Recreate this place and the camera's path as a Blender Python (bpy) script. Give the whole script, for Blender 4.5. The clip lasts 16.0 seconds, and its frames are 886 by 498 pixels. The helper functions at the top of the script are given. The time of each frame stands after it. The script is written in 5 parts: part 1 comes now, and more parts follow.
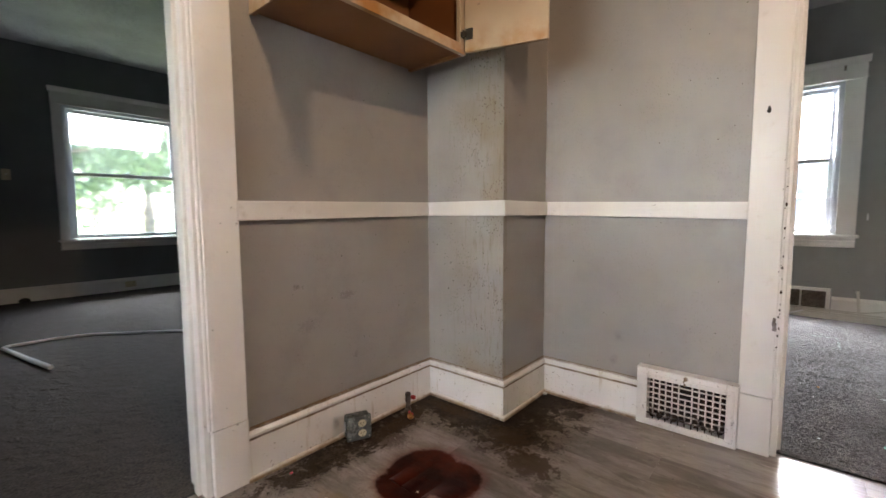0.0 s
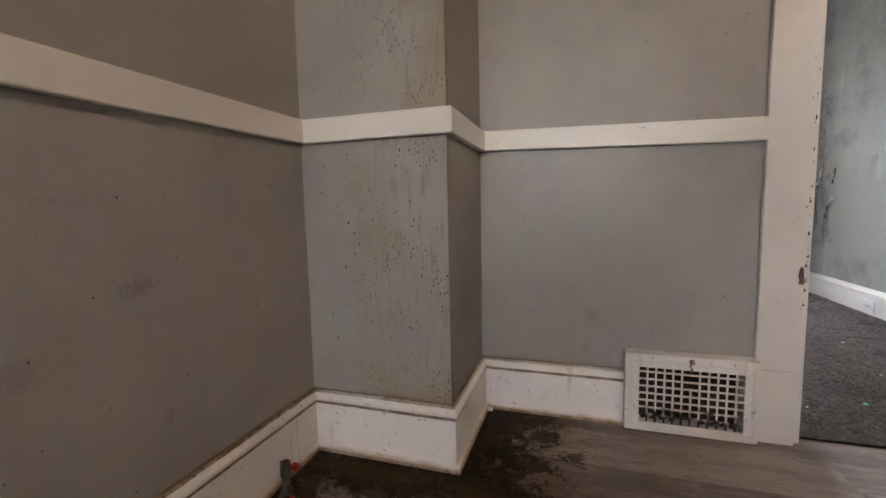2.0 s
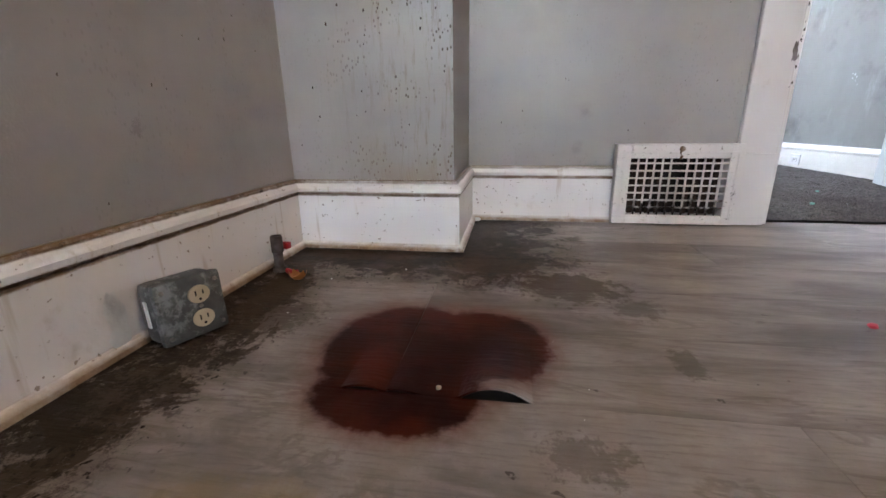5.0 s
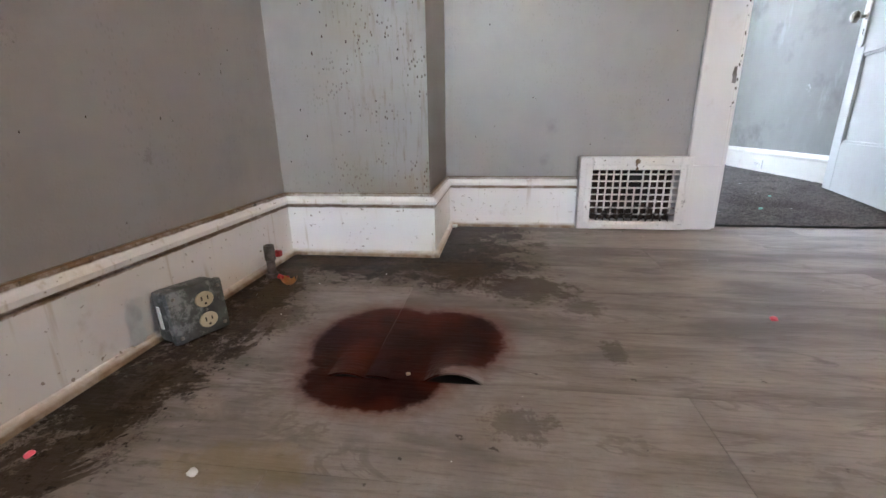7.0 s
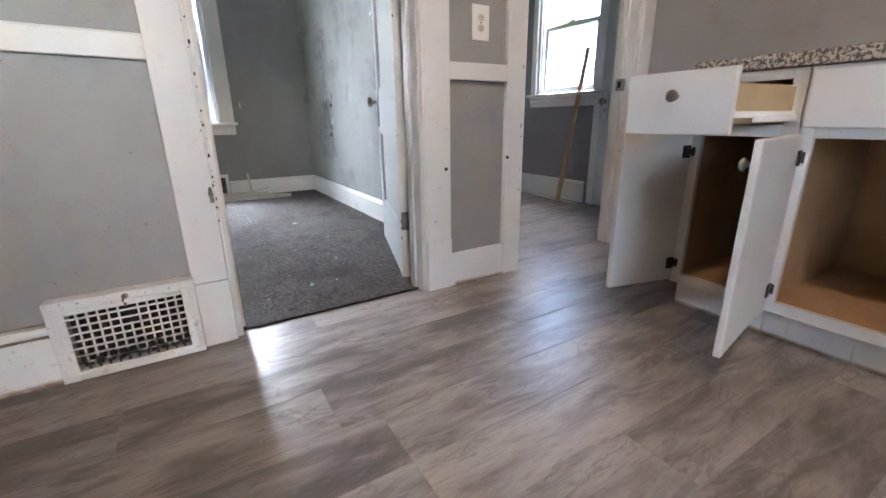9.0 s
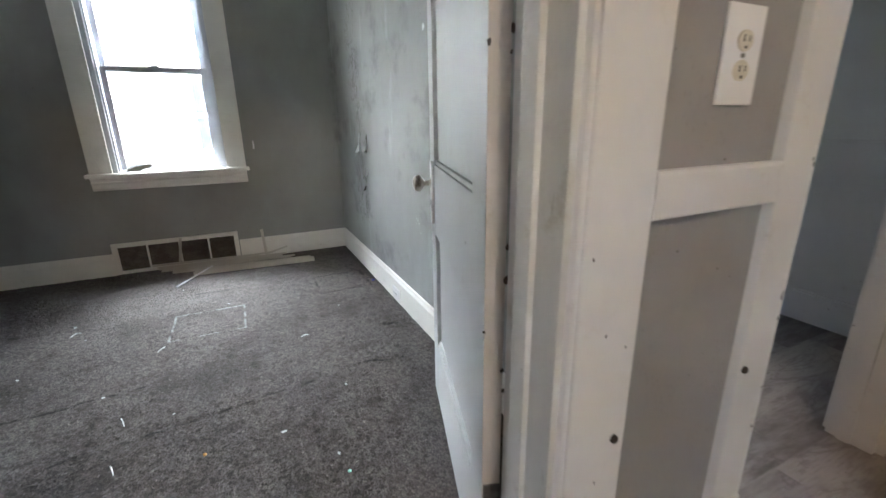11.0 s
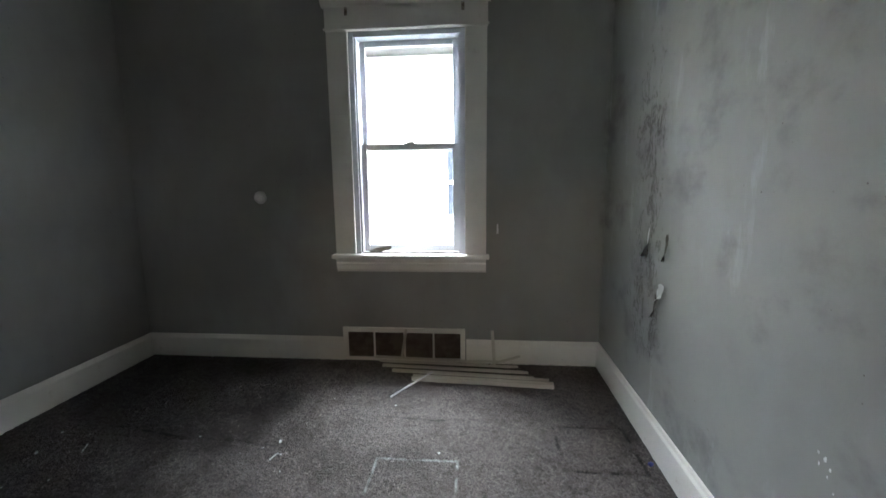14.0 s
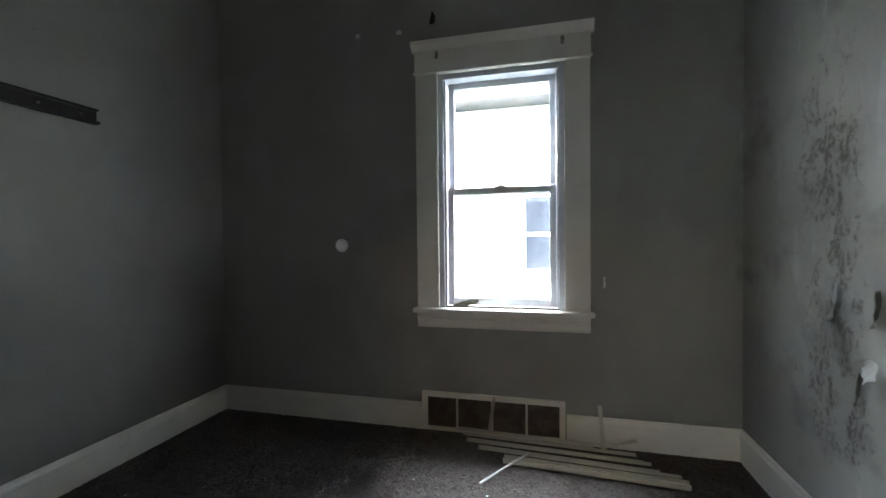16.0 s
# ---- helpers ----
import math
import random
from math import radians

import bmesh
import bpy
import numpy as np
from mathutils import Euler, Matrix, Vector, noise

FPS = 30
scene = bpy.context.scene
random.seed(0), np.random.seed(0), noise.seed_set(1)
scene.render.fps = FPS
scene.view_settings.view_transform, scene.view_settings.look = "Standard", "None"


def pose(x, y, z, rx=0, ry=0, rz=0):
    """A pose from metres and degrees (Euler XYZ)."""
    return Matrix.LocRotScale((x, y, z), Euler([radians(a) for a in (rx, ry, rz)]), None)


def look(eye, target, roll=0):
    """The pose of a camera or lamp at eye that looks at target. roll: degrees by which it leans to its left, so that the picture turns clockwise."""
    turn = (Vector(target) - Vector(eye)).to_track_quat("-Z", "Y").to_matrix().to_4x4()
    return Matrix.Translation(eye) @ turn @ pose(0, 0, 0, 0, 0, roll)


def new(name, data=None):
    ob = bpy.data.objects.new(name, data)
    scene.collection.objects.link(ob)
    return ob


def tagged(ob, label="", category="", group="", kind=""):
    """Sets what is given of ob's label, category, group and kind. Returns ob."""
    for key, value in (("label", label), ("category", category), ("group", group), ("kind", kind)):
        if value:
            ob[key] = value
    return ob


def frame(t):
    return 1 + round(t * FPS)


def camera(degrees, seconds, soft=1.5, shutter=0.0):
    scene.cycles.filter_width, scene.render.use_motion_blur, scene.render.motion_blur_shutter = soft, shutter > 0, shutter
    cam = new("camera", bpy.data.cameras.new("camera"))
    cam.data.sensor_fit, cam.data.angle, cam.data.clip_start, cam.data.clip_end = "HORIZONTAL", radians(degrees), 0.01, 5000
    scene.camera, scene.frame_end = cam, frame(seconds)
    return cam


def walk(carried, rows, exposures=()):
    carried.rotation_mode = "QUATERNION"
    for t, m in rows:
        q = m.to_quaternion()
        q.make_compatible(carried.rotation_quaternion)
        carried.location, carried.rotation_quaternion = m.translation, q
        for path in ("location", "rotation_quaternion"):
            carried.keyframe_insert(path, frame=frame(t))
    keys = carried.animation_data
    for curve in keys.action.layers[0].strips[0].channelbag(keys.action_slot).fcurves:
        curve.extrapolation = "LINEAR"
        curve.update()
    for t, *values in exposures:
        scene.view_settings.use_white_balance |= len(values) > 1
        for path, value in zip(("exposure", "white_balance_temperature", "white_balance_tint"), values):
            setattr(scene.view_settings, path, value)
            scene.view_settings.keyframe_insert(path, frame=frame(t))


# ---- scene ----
cam = camera(93.1, 16.0, shutter=0.2)
PATH = [
    (0, (-0.005, 0.112, 0.931), (-1.293, 1.633, 0.766), -0.3),
    (0.5, (-0.242, 0.232, 0.885), (-1.234, 1.961, 0.724), -0.5),
    (1, (-0.432, 0.443, 0.832), (-1.282, 2.245, 0.661), -0.9),
    (1.5, (-0.587, 0.541, 0.787), (-1.342, 2.385, 0.611), -0.8),
    (2, (-0.671, 0.628, 0.732), (-1.28, 2.523, 0.536), -1.2),
    (2.5, (-0.704, 0.698, 0.578), (-1.202, 2.627, 0.406), -1.2),
    (3, (-0.732, 0.695, 0.426), (-1.147, 2.644, 0.259), -1.1),
    (3.5, (-0.777, 0.648, 0.382), (-1.112, 2.612, 0.209), -1.0),
    (4, (-0.801, 0.627, 0.373), (-1.126, 2.586, 0.132), -0.9),
    (4.5, (-0.831, 0.618, 0.358), (-1.144, 2.527, -0.151), -0.8),
    (5, (-0.855, 0.614, 0.328), (-1.161, 2.506, -0.244), -0.8),
    (5.2, (-0.864, 0.614, 0.313), (-1.175, 2.506, -0.257), -0.7),
    (7.5, (-0.739, 0.47, 0.45), (-0.932, 2.377, -0.124), -1.1),
    (8, (-0.515, 0.444, 0.554), (-0.159, 2.33, -0.008), -1.0),
    (8.5, (-0.29, 0.442, 0.652), (0.576, 2.147, 0.065), -1.1),
    (8.7, (-0.218, 0.471, 0.685), (0.779, 2.1, 0.091), -0.8),
    (10.8, (0.327, 1.561, 1.009), (1.154, 3.29, 0.435), -1.0),
    (11, (0.348, 1.691, 1.019), (1.162, 3.427, 0.448), -0.9),
    (11.5, (0.407, 2.027, 1.053), (1.033, 3.838, 0.481), -1.0),
    (12, (0.357, 2.332, 1.11), (0.901, 4.169, 0.535), -0.8),
    (12.5, (0.397, 2.556, 1.128), (0.8, 4.429, 0.552), -1.0),
    (13, (0.381, 2.654, 1.145), (0.462, 4.569, 0.574), -0.9),
    (13.5, (0.333, 2.663, 1.152), (0.213, 4.591, 0.635), -0.7),
    (14, (0.344, 2.66, 1.169), (0.167, 4.629, 0.864), -0.6),
    (14.5, (0.34, 2.669, 1.145), (0.139, 4.659, 1.105), -0.7),
    (15, (0.315, 2.69, 1.129), (0.084, 4.676, 1.09), -0.6),
    (15.5, (0.267, 2.774, 1.133), (-0.083, 4.742, 1.084), -0.7),
    (16, (0.163, 2.918, 1.121), (-0.324, 4.857, 1.08), -0.6),
]
EXPOSURES = [(0, 5.1, 6500, 14), (0.6, 4.85, 6700, 16), (1.5, 4.4, 6900, 19), (2.5, 4.45, 6600, 17), (3.5, 4.7, 6250, 16), (5, 5.1, 5950, 14), (7.5, 5.25, 5900, 12), (8.5, 5.15, 5950, 13),
             (11, 4.8, 6300, 10), (11.5, 4.68, 6350, 10), (12, 4.58, 6350, 10), (12.5, 4.35, 6350, 10), (13.5, 4.08, 6350, 10), (14.5, 4.1, 6350, 10), (15, 4.0, 6350, 10), (16, 3.95, 6350, 10)]
walk(cam, [(t, look(eye, target, roll)) for t, eye, target, roll in PATH], EXPOSURES)

# ---- light ----
world = bpy.data.worlds.new("sky")
scene.world = world
world.use_nodes = True
wn = world.node_tree.nodes
sky = wn.new("ShaderNodeTexSky")
sky.sky_type = 'NISHITA'
sky.sun_disc = False
sky.sun_elevation, sky.sun_rotation = radians(36), radians(170)
world.node_tree.links.new(sky.outputs[0], wn["Background"].inputs[0])
wn["Background"].inputs[1].default_value = 0.15

sun = new("sun", bpy.data.lights.new("sun", 'SUN'))
sun.data.energy, sun.data.angle, sun.data.color = 5.0, radians(3), (1, 0.95, 0.88)
sun.matrix_world = look((0, 0, 10), (-1.5, 8.0, 4.0))

LAMP = (0.43, 0.40, 2.52)
lamp = new("lamp_light", bpy.data.lights.new("lamp_light", 'POINT'))
lamp.data.energy, lamp.data.color, lamp.data.shadow_soft_size = 1.65, (1.0, 0.68, 0.42), 0.05
lamp.location = LAMP


def daylight(name, eye, target, w, h, watts, color=(0.86, 0.93, 1.0)):
    """Sky light entering a window."""
    a = new(name, bpy.data.lights.new(name, 'AREA'))
    a.data.shape, a.data.size, a.data.size_y = 'RECTANGLE', w, h
    a.data.energy, a.data.color = watts, color
    a.matrix_world = look(eye, target)


daylight("sky_kitchen", (-0.75, -2.34, 1.5), (0.5, 1.0, 0.50), 1.05, 1.0, 0.52)
daylight("sky_bedroom", (-0.35, 6.45, 2.90), (-0.05, 4.5, 0.35), 1.15, 0.95, 31.0)
daylight("sky_living", (-7.5, 1.6, 2.5), (-4.9, 1.6, 0.3), 1.6, 1.4, 12.0)
daylight("sky_hall", (3.6, 3.41, 2.7), (2.0, 3.0, 0.6), 1.0, 1.0, 6.5, (0.95, 0.97, 1.0))


# ---- material tools ----
class Nodes:
    """A material's node tree with short ways to add to it."""

    def __init__(self, name, rough=0.6, metal=0.0):
        self.m = bpy.data.materials.new(name)
        self.m.use_nodes = True
        self.t = self.m.node_tree
        self.b = self.t.nodes["Principled BSDF"]
        self.b.inputs["Roughness"].default_value = rough
        self.b.inputs["Metallic"].default_value = metal
        self.geo = self.t.nodes.new("ShaderNodeNewGeometry")
        self.pos = self.geo.outputs["Position"]
        self.height = None

    def link(self, a, b):
        self.t.links.new(a, b)

    def put(self, sock, v):
        if isinstance(v, (int, float, tuple)):
            sock.default_value = v
        else:
            self.link(v, sock)

    def math(self, op, a, b=0.0, clamp=False):
        n = self.t.nodes.new("ShaderNodeMath")
        n.operation, n.use_clamp = op, clamp
        self.put(n.inputs[0], a)
        self.put(n.inputs[1], b)
        return n.outputs[0]

    def vec(self, scale=(1, 1, 1), shift=None, src=None):
        n = self.t.nodes.new("ShaderNodeVectorMath")
        n.operation = 'MULTIPLY'
        self.put(n.inputs[0], src or self.pos)
        n.inputs[1].default_value = scale
        if shift is None:
            return n.outputs[0]
        k = self.t.nodes.new("ShaderNodeVectorMath")
        k.operation = 'ADD'
        self.link(n.outputs[0], k.inputs[0])
        self.put(k.inputs[1], shift)
        return k.outputs[0]

    def noise(self, scale, detail=3.0, v=None, rough=0.5, warp=0.0):
        n = self.t.nodes.new("ShaderNodeTexNoise")
        n.inputs["Scale"].default_value = scale
        n.inputs["Detail"].default_value = detail
        n.inputs["Roughness"].default_value = rough
        n.inputs["Distortion"].default_value = warp
        self.link(v or self.pos, n.inputs["Vector"])
        return n.outputs["Fac"]

    def cells(self, scale, v=None, out="Distance"):
        n = self.t.nodes.new("ShaderNodeTexVoronoi")
        n.inputs["Scale"].default_value = scale
        self.link(v or self.pos, n.inputs["Vector"])
        return n.outputs[out]

    def rng(self, x, a, b, lo=0.0, hi=1.0):
        n = self.t.nodes.new("ShaderNodeMapRange")
        n.interpolation_type = 'SMOOTHSTEP'
        self.put(n.inputs["Value"], x)
        n.inputs["From Min"].default_value, n.inputs["From Max"].default_value = a, b
        n.inputs["To Min"].default_value, n.inputs["To Max"].default_value = lo, hi
        return n.outputs[0]

    def xyz(self, src=None):
        n = self.t.nodes.new("ShaderNodeSeparateXYZ")
        self.link(src or self.pos, n.inputs[0])
        return n.outputs[0], n.outputs[1], n.outputs[2]

    def mix(self, fac, a, b):
        n = self.t.nodes.new("ShaderNodeMix")
        n.data_type = 'RGBA'
        self.put(n.inputs[0], fac)
        self.put(n.inputs[6], a if not (isinstance(a, tuple) and len(a) == 3) else (*a, 1))
        self.put(n.inputs[7], b if not (isinstance(b, tuple) and len(b) == 3) else (*b, 1))
        return n.outputs[2]

    def color(self, sock):
        self.link(sock, self.b.inputs["Base Color"])
        self.col = sock

    def over(self, fac, c):
        self.color(self.mix(fac, self.col, c))

    def bump(self, h, dist=0.002, strength=1.0):
        n = self.t.nodes.new("ShaderNodeBump")
        n.inputs["Distance"].default_value = dist
        n.inputs["Strength"].default_value = strength
        self.link(h, n.inputs["Height"])
        if self.height is not None:
            self.link(self.height, n.inputs["Normal"])
        self.height = n.outputs[0]
        self.link(self.height, self.b.inputs["Normal"])


def surface(name, c1, c2, scale=2.0, rough=0.6, grain=120.0, relief=0.0006, metal=0.0):
    n = Nodes(name, rough, metal)
    n.color(n.mix(n.rng(n.noise(scale, 4), 0.3, 0.7), c1, c2))
    if relief:
        n.bump(n.noise(grain, 3), relief)
    return n


def ellipse(n, cx, cy, rx, ry, wob, amount):
    """1 inside a wobbly ellipse on the floor, 0 outside; the raw field."""
    x, y, z = n.xyz()
    dx = n.math('DIVIDE', n.math('SUBTRACT', x, cx), rx)
    dy = n.math('DIVIDE', n.math('SUBTRACT', y, cy), ry)
    d = n.math('SQRT', n.math('ADD', n.math('MULTIPLY', dx, dx), n.math('MULTIPLY', dy, dy)))
    return n.math('ADD', d, n.math('MULTIPLY', n.math('SUBTRACT', wob, 0.5), amount))


# ---- materials ----
def make_wall_paint(name, c1, c2, rough, marks):
    n = surface(name, c1, c2, 1.3, rough, 260, 0.0004)
    n.bump(n.noise(7, 3), 0.006, 0.5)
    n.over(n.math('MULTIPLY', n.rng(n.noise(5, 8, rough=0.65), 0.45, 0.8), marks), tuple(0.6 * c for c in c1))
    spot = n.rng(n.cells(23), 0.035, 0.07, 1, 0)
    n.over(n.math('MULTIPLY', spot, n.rng(n.noise(3.1), 0.5, 0.6)), (0.07, 0.05, 0.035))
    return n


k = make_wall_paint("kitchen_paint", (0.338, 0.324, 0.314), (0.282, 0.27, 0.262), 0.42, 0.35)
# grease and drip marks that gather on the boxed-in chimney
x, y, z = k.xyz()
zone = k.math('MULTIPLY', k.rng(x, -1.40, -1.08), k.math('MULTIPLY', k.rng(x, -0.99, -1.005), k.rng(y, 1.69, 1.695)))
zone = k.math('MULTIPLY', zone, k.rng(y, 1.735, 1.72))
drip = k.rng(k.noise(1, 7, k.vec((70, 70, 8)), 0.7), 0.50, 0.66)
fleck = k.rng(k.cells(1, k.vec((110, 110, 62))), 0.16, 0.30, 1, 0)
k.over(k.math('MULTIPLY', k.math('MULTIPLY', drip, zone), 0.45), (0.15, 0.105, 0.05))
k.over(k.math('MULTIPLY', k.math('MULTIPLY', fleck, k.rng(k.noise(7, 3), 0.46, 0.58)), k.math('ADD', k.math('MULTIPLY', zone, 0.9), 0.12)), (0.06, 0.042, 0.025))
k.over(k.math('MULTIPLY', k.rng(k.noise(2.3, 4), 0.42, 0.62), k.math('MULTIPLY', zone, 0.6)), (0.22, 0.175, 0.095))
for sx, sz, sr in ((-0.62, 0.36, 0.035), (-0.64, 0.245, 0.03)):
    dx, dz = k.math('SUBTRACT', x, sx), k.math('SUBTRACT', z, sz)
    d = k.math('SQRT', k.math('ADD', k.math('MULTIPLY', dx, dx), k.math('MULTIPLY', dz, dz)))
    d = k.math('ADD', d, k.math('MULTIPLY', k.math('SUBTRACT', k.noise(45, 6), 0.5), 0.04))
    k.over(k.math('MULTIPLY', k.rng(d, sr, 0.0, 0, 0.45), k.rng(y, 2.05, 2.09)), (0.15, 0.145, 0.15))
# scuffs on the wall beside the living room doorway
for sy, sz, ry, rz, amt in ((1.185, 0.597, 0.045, 0.022, 0.32), (0.997, 0.497, 0.05, 0.035, 0.2), (0.952, 0.658, 0.015, 0.012, 0.5), (1.225, 0.328, 0.02, 0.014, 0.3)):
    dy = k.math('DIVIDE', k.math('SUBTRACT', y, sy), ry)
    dz = k.math('DIVIDE', k.math('SUBTRACT', z, sz), rz)
    d = k.math('SQRT', k.math('ADD', k.math('MULTIPLY', dy, dy), k.math('MULTIPLY', dz, dz)))
    d = k.math('ADD', d, k.math('MULTIPLY', k.math('SUBTRACT', k.noise(95, 8, rough=0.8), 0.5), 5.5))
    k.over(k.math('MULTIPLY', k.rng(d, 0.9, 0.3, 0, amt), k.rng(x, -1.435, -1.44)), (0.085, 0.072, 0.062))
KITCHEN = k.m

n = make_wall_paint("bedroom_paint", (0.31, 0.312, 0.287), (0.27, 0.272, 0.25), 0.58, 0.2)
n.over(n.math('MULTIPLY', n.rng(n.noise(1.9, 5, n.vec((1, 1, 0.6)), 0.6), 0.45, 0.7), 0.5), (0.36, 0.37, 0.365))
x, y, z = n.xyz()
wob = n.noise(5, 5)
my = n.math('ADD', y, n.math('MULTIPLY', n.math('SUBTRACT', wob, 0.5), 0.35))
n.over(n.math('MULTIPLY', n.rng(n.noise(3.2, 7, n.vec((1, 1, 1.3)), 0.6), 0.50, 0.72), n.math('MULTIPLY', n.rng(x, 1.05, 1.08), 0.7)), (0.14, 0.142, 0.136))
n.over(n.math('MULTIPLY', n.rng(n.noise(1, 6, n.vec((7, 7, 2.2)), 0.65), 0.58, 0.72), n.math('MULTIPLY', n.rng(x, 1.05, 1.08), 0.5)), (0.44, 0.455, 0.45))
lean = n.math('ADD', my, n.math('MULTIPLY', n.math('SUBTRACT', z, 1.0), -0.06))
zone = n.math('MULTIPLY', n.rng(lean, 4.40, 4.56), n.rng(lean, 4.88, 4.66))
zone = n.math('MULTIPLY', zone, n.math('MULTIPLY', n.rng(z, 0.2, 0.6), n.rng(z, 1.95, 1.35)))
zone = n.math('MULTIPLY', zone, n.rng(x, 1.05, 1.08))
zone = n.math('MULTIPLY', zone, n.rng(n.noise(1, 5, n.vec((11, 11, 6)), 0.65, 0.6), 0.40, 0.60))
mould = n.rng(n.math('ADD', n.noise(1, 9, n.vec((62, 62, 34)), 0.78, 0.8), n.math('MULTIPLY', zone, 0.11)), 0.565, 0.63)
n.over(n.math('MULTIPLY', mould, n.math('MULTIPLY', n.rng(zone, 0.0, 0.35), 0.7)), (0.045, 0.038, 0.027))
n.over(n.math('MULTIPLY', n.rng(n.noise(9, 5), 0.45, 0.65), n.math('MULTIPLY', zone, 0.4)), (0.17, 0.16, 0.13))
n.bump(n.math('MULTIPLY', mould, zone), 0.004)
BEDROOM = n.m

LIVING = make_wall_paint("living_room_paint", (0.15, 0.155, 0.16), (0.12, 0.125, 0.13), 0.5, 0.2).m
HALL = make_wall_paint("hall_paint", (0.27, 0.27, 0.28), (0.22, 0.22, 0.23), 0.5, 0.2).m


def make_trim(name, c, dirt, chips):
    n = surface(name, c, tuple(0.93 * v for v in c), 3.0, 0.34, 90, 0.0007)
    n.bump(n.noise(14, 3), 0.003, 0.4)
    n.over(n.math('MULTIPLY', n.rng(n.noise(11, 7, rough=0.7), 0.58, 0.78), dirt), (0.30, 0.22, 0.13))
    chip = n.rng(n.noise(34, 4, rough=0.6), 0.70, 0.72)
    n.over(n.math('MULTIPLY', chip, n.math('MULTIPLY', n.rng(n.noise(4), 0.5, 0.6), chips)), (0.09, 0.06, 0.04))
    return n


TRIM = make_trim("trim_paint", (0.74, 0.72, 0.70), 0.35, 0.7).m
n = make_trim("kitchen_baseboard_paint", (0.82, 0.805, 0.79), 0.4, 1.0)
x, y, z = n.xyz()
# grime sitting on the ledges of the moulding and along the floor
wig = n.math('ADD', z, n.math('MULTIPLY', n.math('SUBTRACT', n.noise(26, 6, rough=0.7), 0.5), 0.007))
top = n.math('MULTIPLY', n.rng(wig, 0.176, 0.180), n.rng(wig, 0.199, 0.192))
groove = n.math('MULTIPLY', n.rng(wig, 0.143, 0.147), n.rng(wig, 0.158, 0.154))
foot = n.rng(wig, 0.016, 0.006)
n.over(n.math('MULTIPLY', n.math('MAXIMUM', groove, foot), n.rng(n.noise(10, 9, rough=0.8), 0.30, 0.58, 0.35, 0.95)), (0.16, 0.090, 0.034))
n.over(n.math('MULTIPLY', n.rng(z, 0.019, 0.014), n.rng(n.noise(8, 8, rough=0.75), 0.38, 0.62, 0.05, 0.55)), (0.36, 0.25, 0.14))
n.over(n.math('MULTIPLY', top, n.math('ADD', n.rng(n.noise(12, 10, rough=0.85), 0.32, 0.58, 0.30, 0.70), n.rng(x, -1.40, -1.43, 0.0, 0.3))), (0.14, 0.082, 0.034))
n.over(n.math('MULTIPLY', top, n.math('MULTIPLY', n.rng(n.noise(31, 6, rough=0.7), 0.56, 0.64, 0.0, 0.9), n.rng(x, -1.38, -1.42, 0.35, 1.0))), (0.035, 0.022, 0.012))
run = n.rng(n.noise(1, 4, n.vec((45, 45, 3))), 0.60, 0.70)
n.over(n.math('MULTIPLY', run, 0.35), (0.36, 0.27, 0.15))
n.over(n.rng(n.noise(90, 3), 0.68, 0.72, 0, 0.7), (0.16, 0.10, 0.05))
n.over(n.math('MULTIPLY', n.rng(z, 0.1845, 0.1862), n.rng(n.noise(20, 6, rough=0.7), 0.30, 0.50, 0.35, 0.95)), (0.15, 0.085, 0.03))
BASE = n.m
CREAM = make_trim("bedroom_trim_paint", (0.84, 0.82, 0.76), 0.3, 0.5).m
# doorway shade put into a base darker than the trim; brown stains are wear
n = make_trim("shaded_stained_jamb_paint", (0.58, 0.555, 0.52), 0.5, 1.0)
n.over(n.rng(n.noise(1, 7, n.vec((30, 30, 5)), 0.7), 0.62, 0.74, 0, 0.6), (0.16, 0.10, 0.05))
JAMB = n.m
EDGE = make_trim("worn_edge_paint", (0.50, 0.44, 0.39), 0.5, 1.0).m
n = make_trim("door_paint", (0.60, 0.61, 0.60), 0.25, 0.6)
n.b.inputs["Roughness"].default_value = 0.52
DOORPAINT = n.m

n = Nodes("vinyl_plank", 0.33)
info = n.t.nodes.new("ShaderNodeObjectInfo")
shift = n.t.nodes.new("ShaderNodeCombineXYZ")
n.link(n.math('MULTIPLY', info.outputs["Random"], 37.0), shift.inputs[0])
n.link(n.math('MULTIPLY', info.outputs["Random"], 91.0), shift.inputs[1])
grain = n.noise(1, 8, n.vec((3.2, 15, 1), shift.outputs[0]), 0.62, 0.7)
broad = n.noise(1, 4, n.vec((2.0, 4.5, 1), shift.outputs[0]), 0.55, 0.8)
fine = n.noise(1, 4, n.vec((16, 170, 1), shift.outputs[0]), 0.6)
tone = n.math('ADD', n.math('ADD', n.math('MULTIPLY', grain, 0.55), n.math('MULTIPLY', broad, 0.35)), n.math('MULTIPLY', n.math('SUBTRACT', info.outputs["Random"], 0.5), 0.16))
n.color(n.mix(n.rng(tone, 0.27, 0.56), (0.128, 0.111, 0.104), (0.40, 0.362, 0.345)))
figure = n.noise(1, 6, n.vec((3.2, 9, 1), shift.outputs[0]), 0.6, 1.4)
rings = n.math('SINE', n.math('MULTIPLY', figure, 46.0))
n.over(n.math('MULTIPLY', n.rng(rings, 0.1, 0.95), n.rng(figure, 0.50, 0.64, 0.0, 0.55)), (0.105, 0.086, 0.076))
knot = n.rng(n.noise(1, 5, n.vec((4.2, 8, 1), shift.outputs[0]), 0.6, 2.2), 0.62, 0.74)
n.over(n.math('MULTIPLY', knot, 0.6), (0.075, 0.06, 0.052))
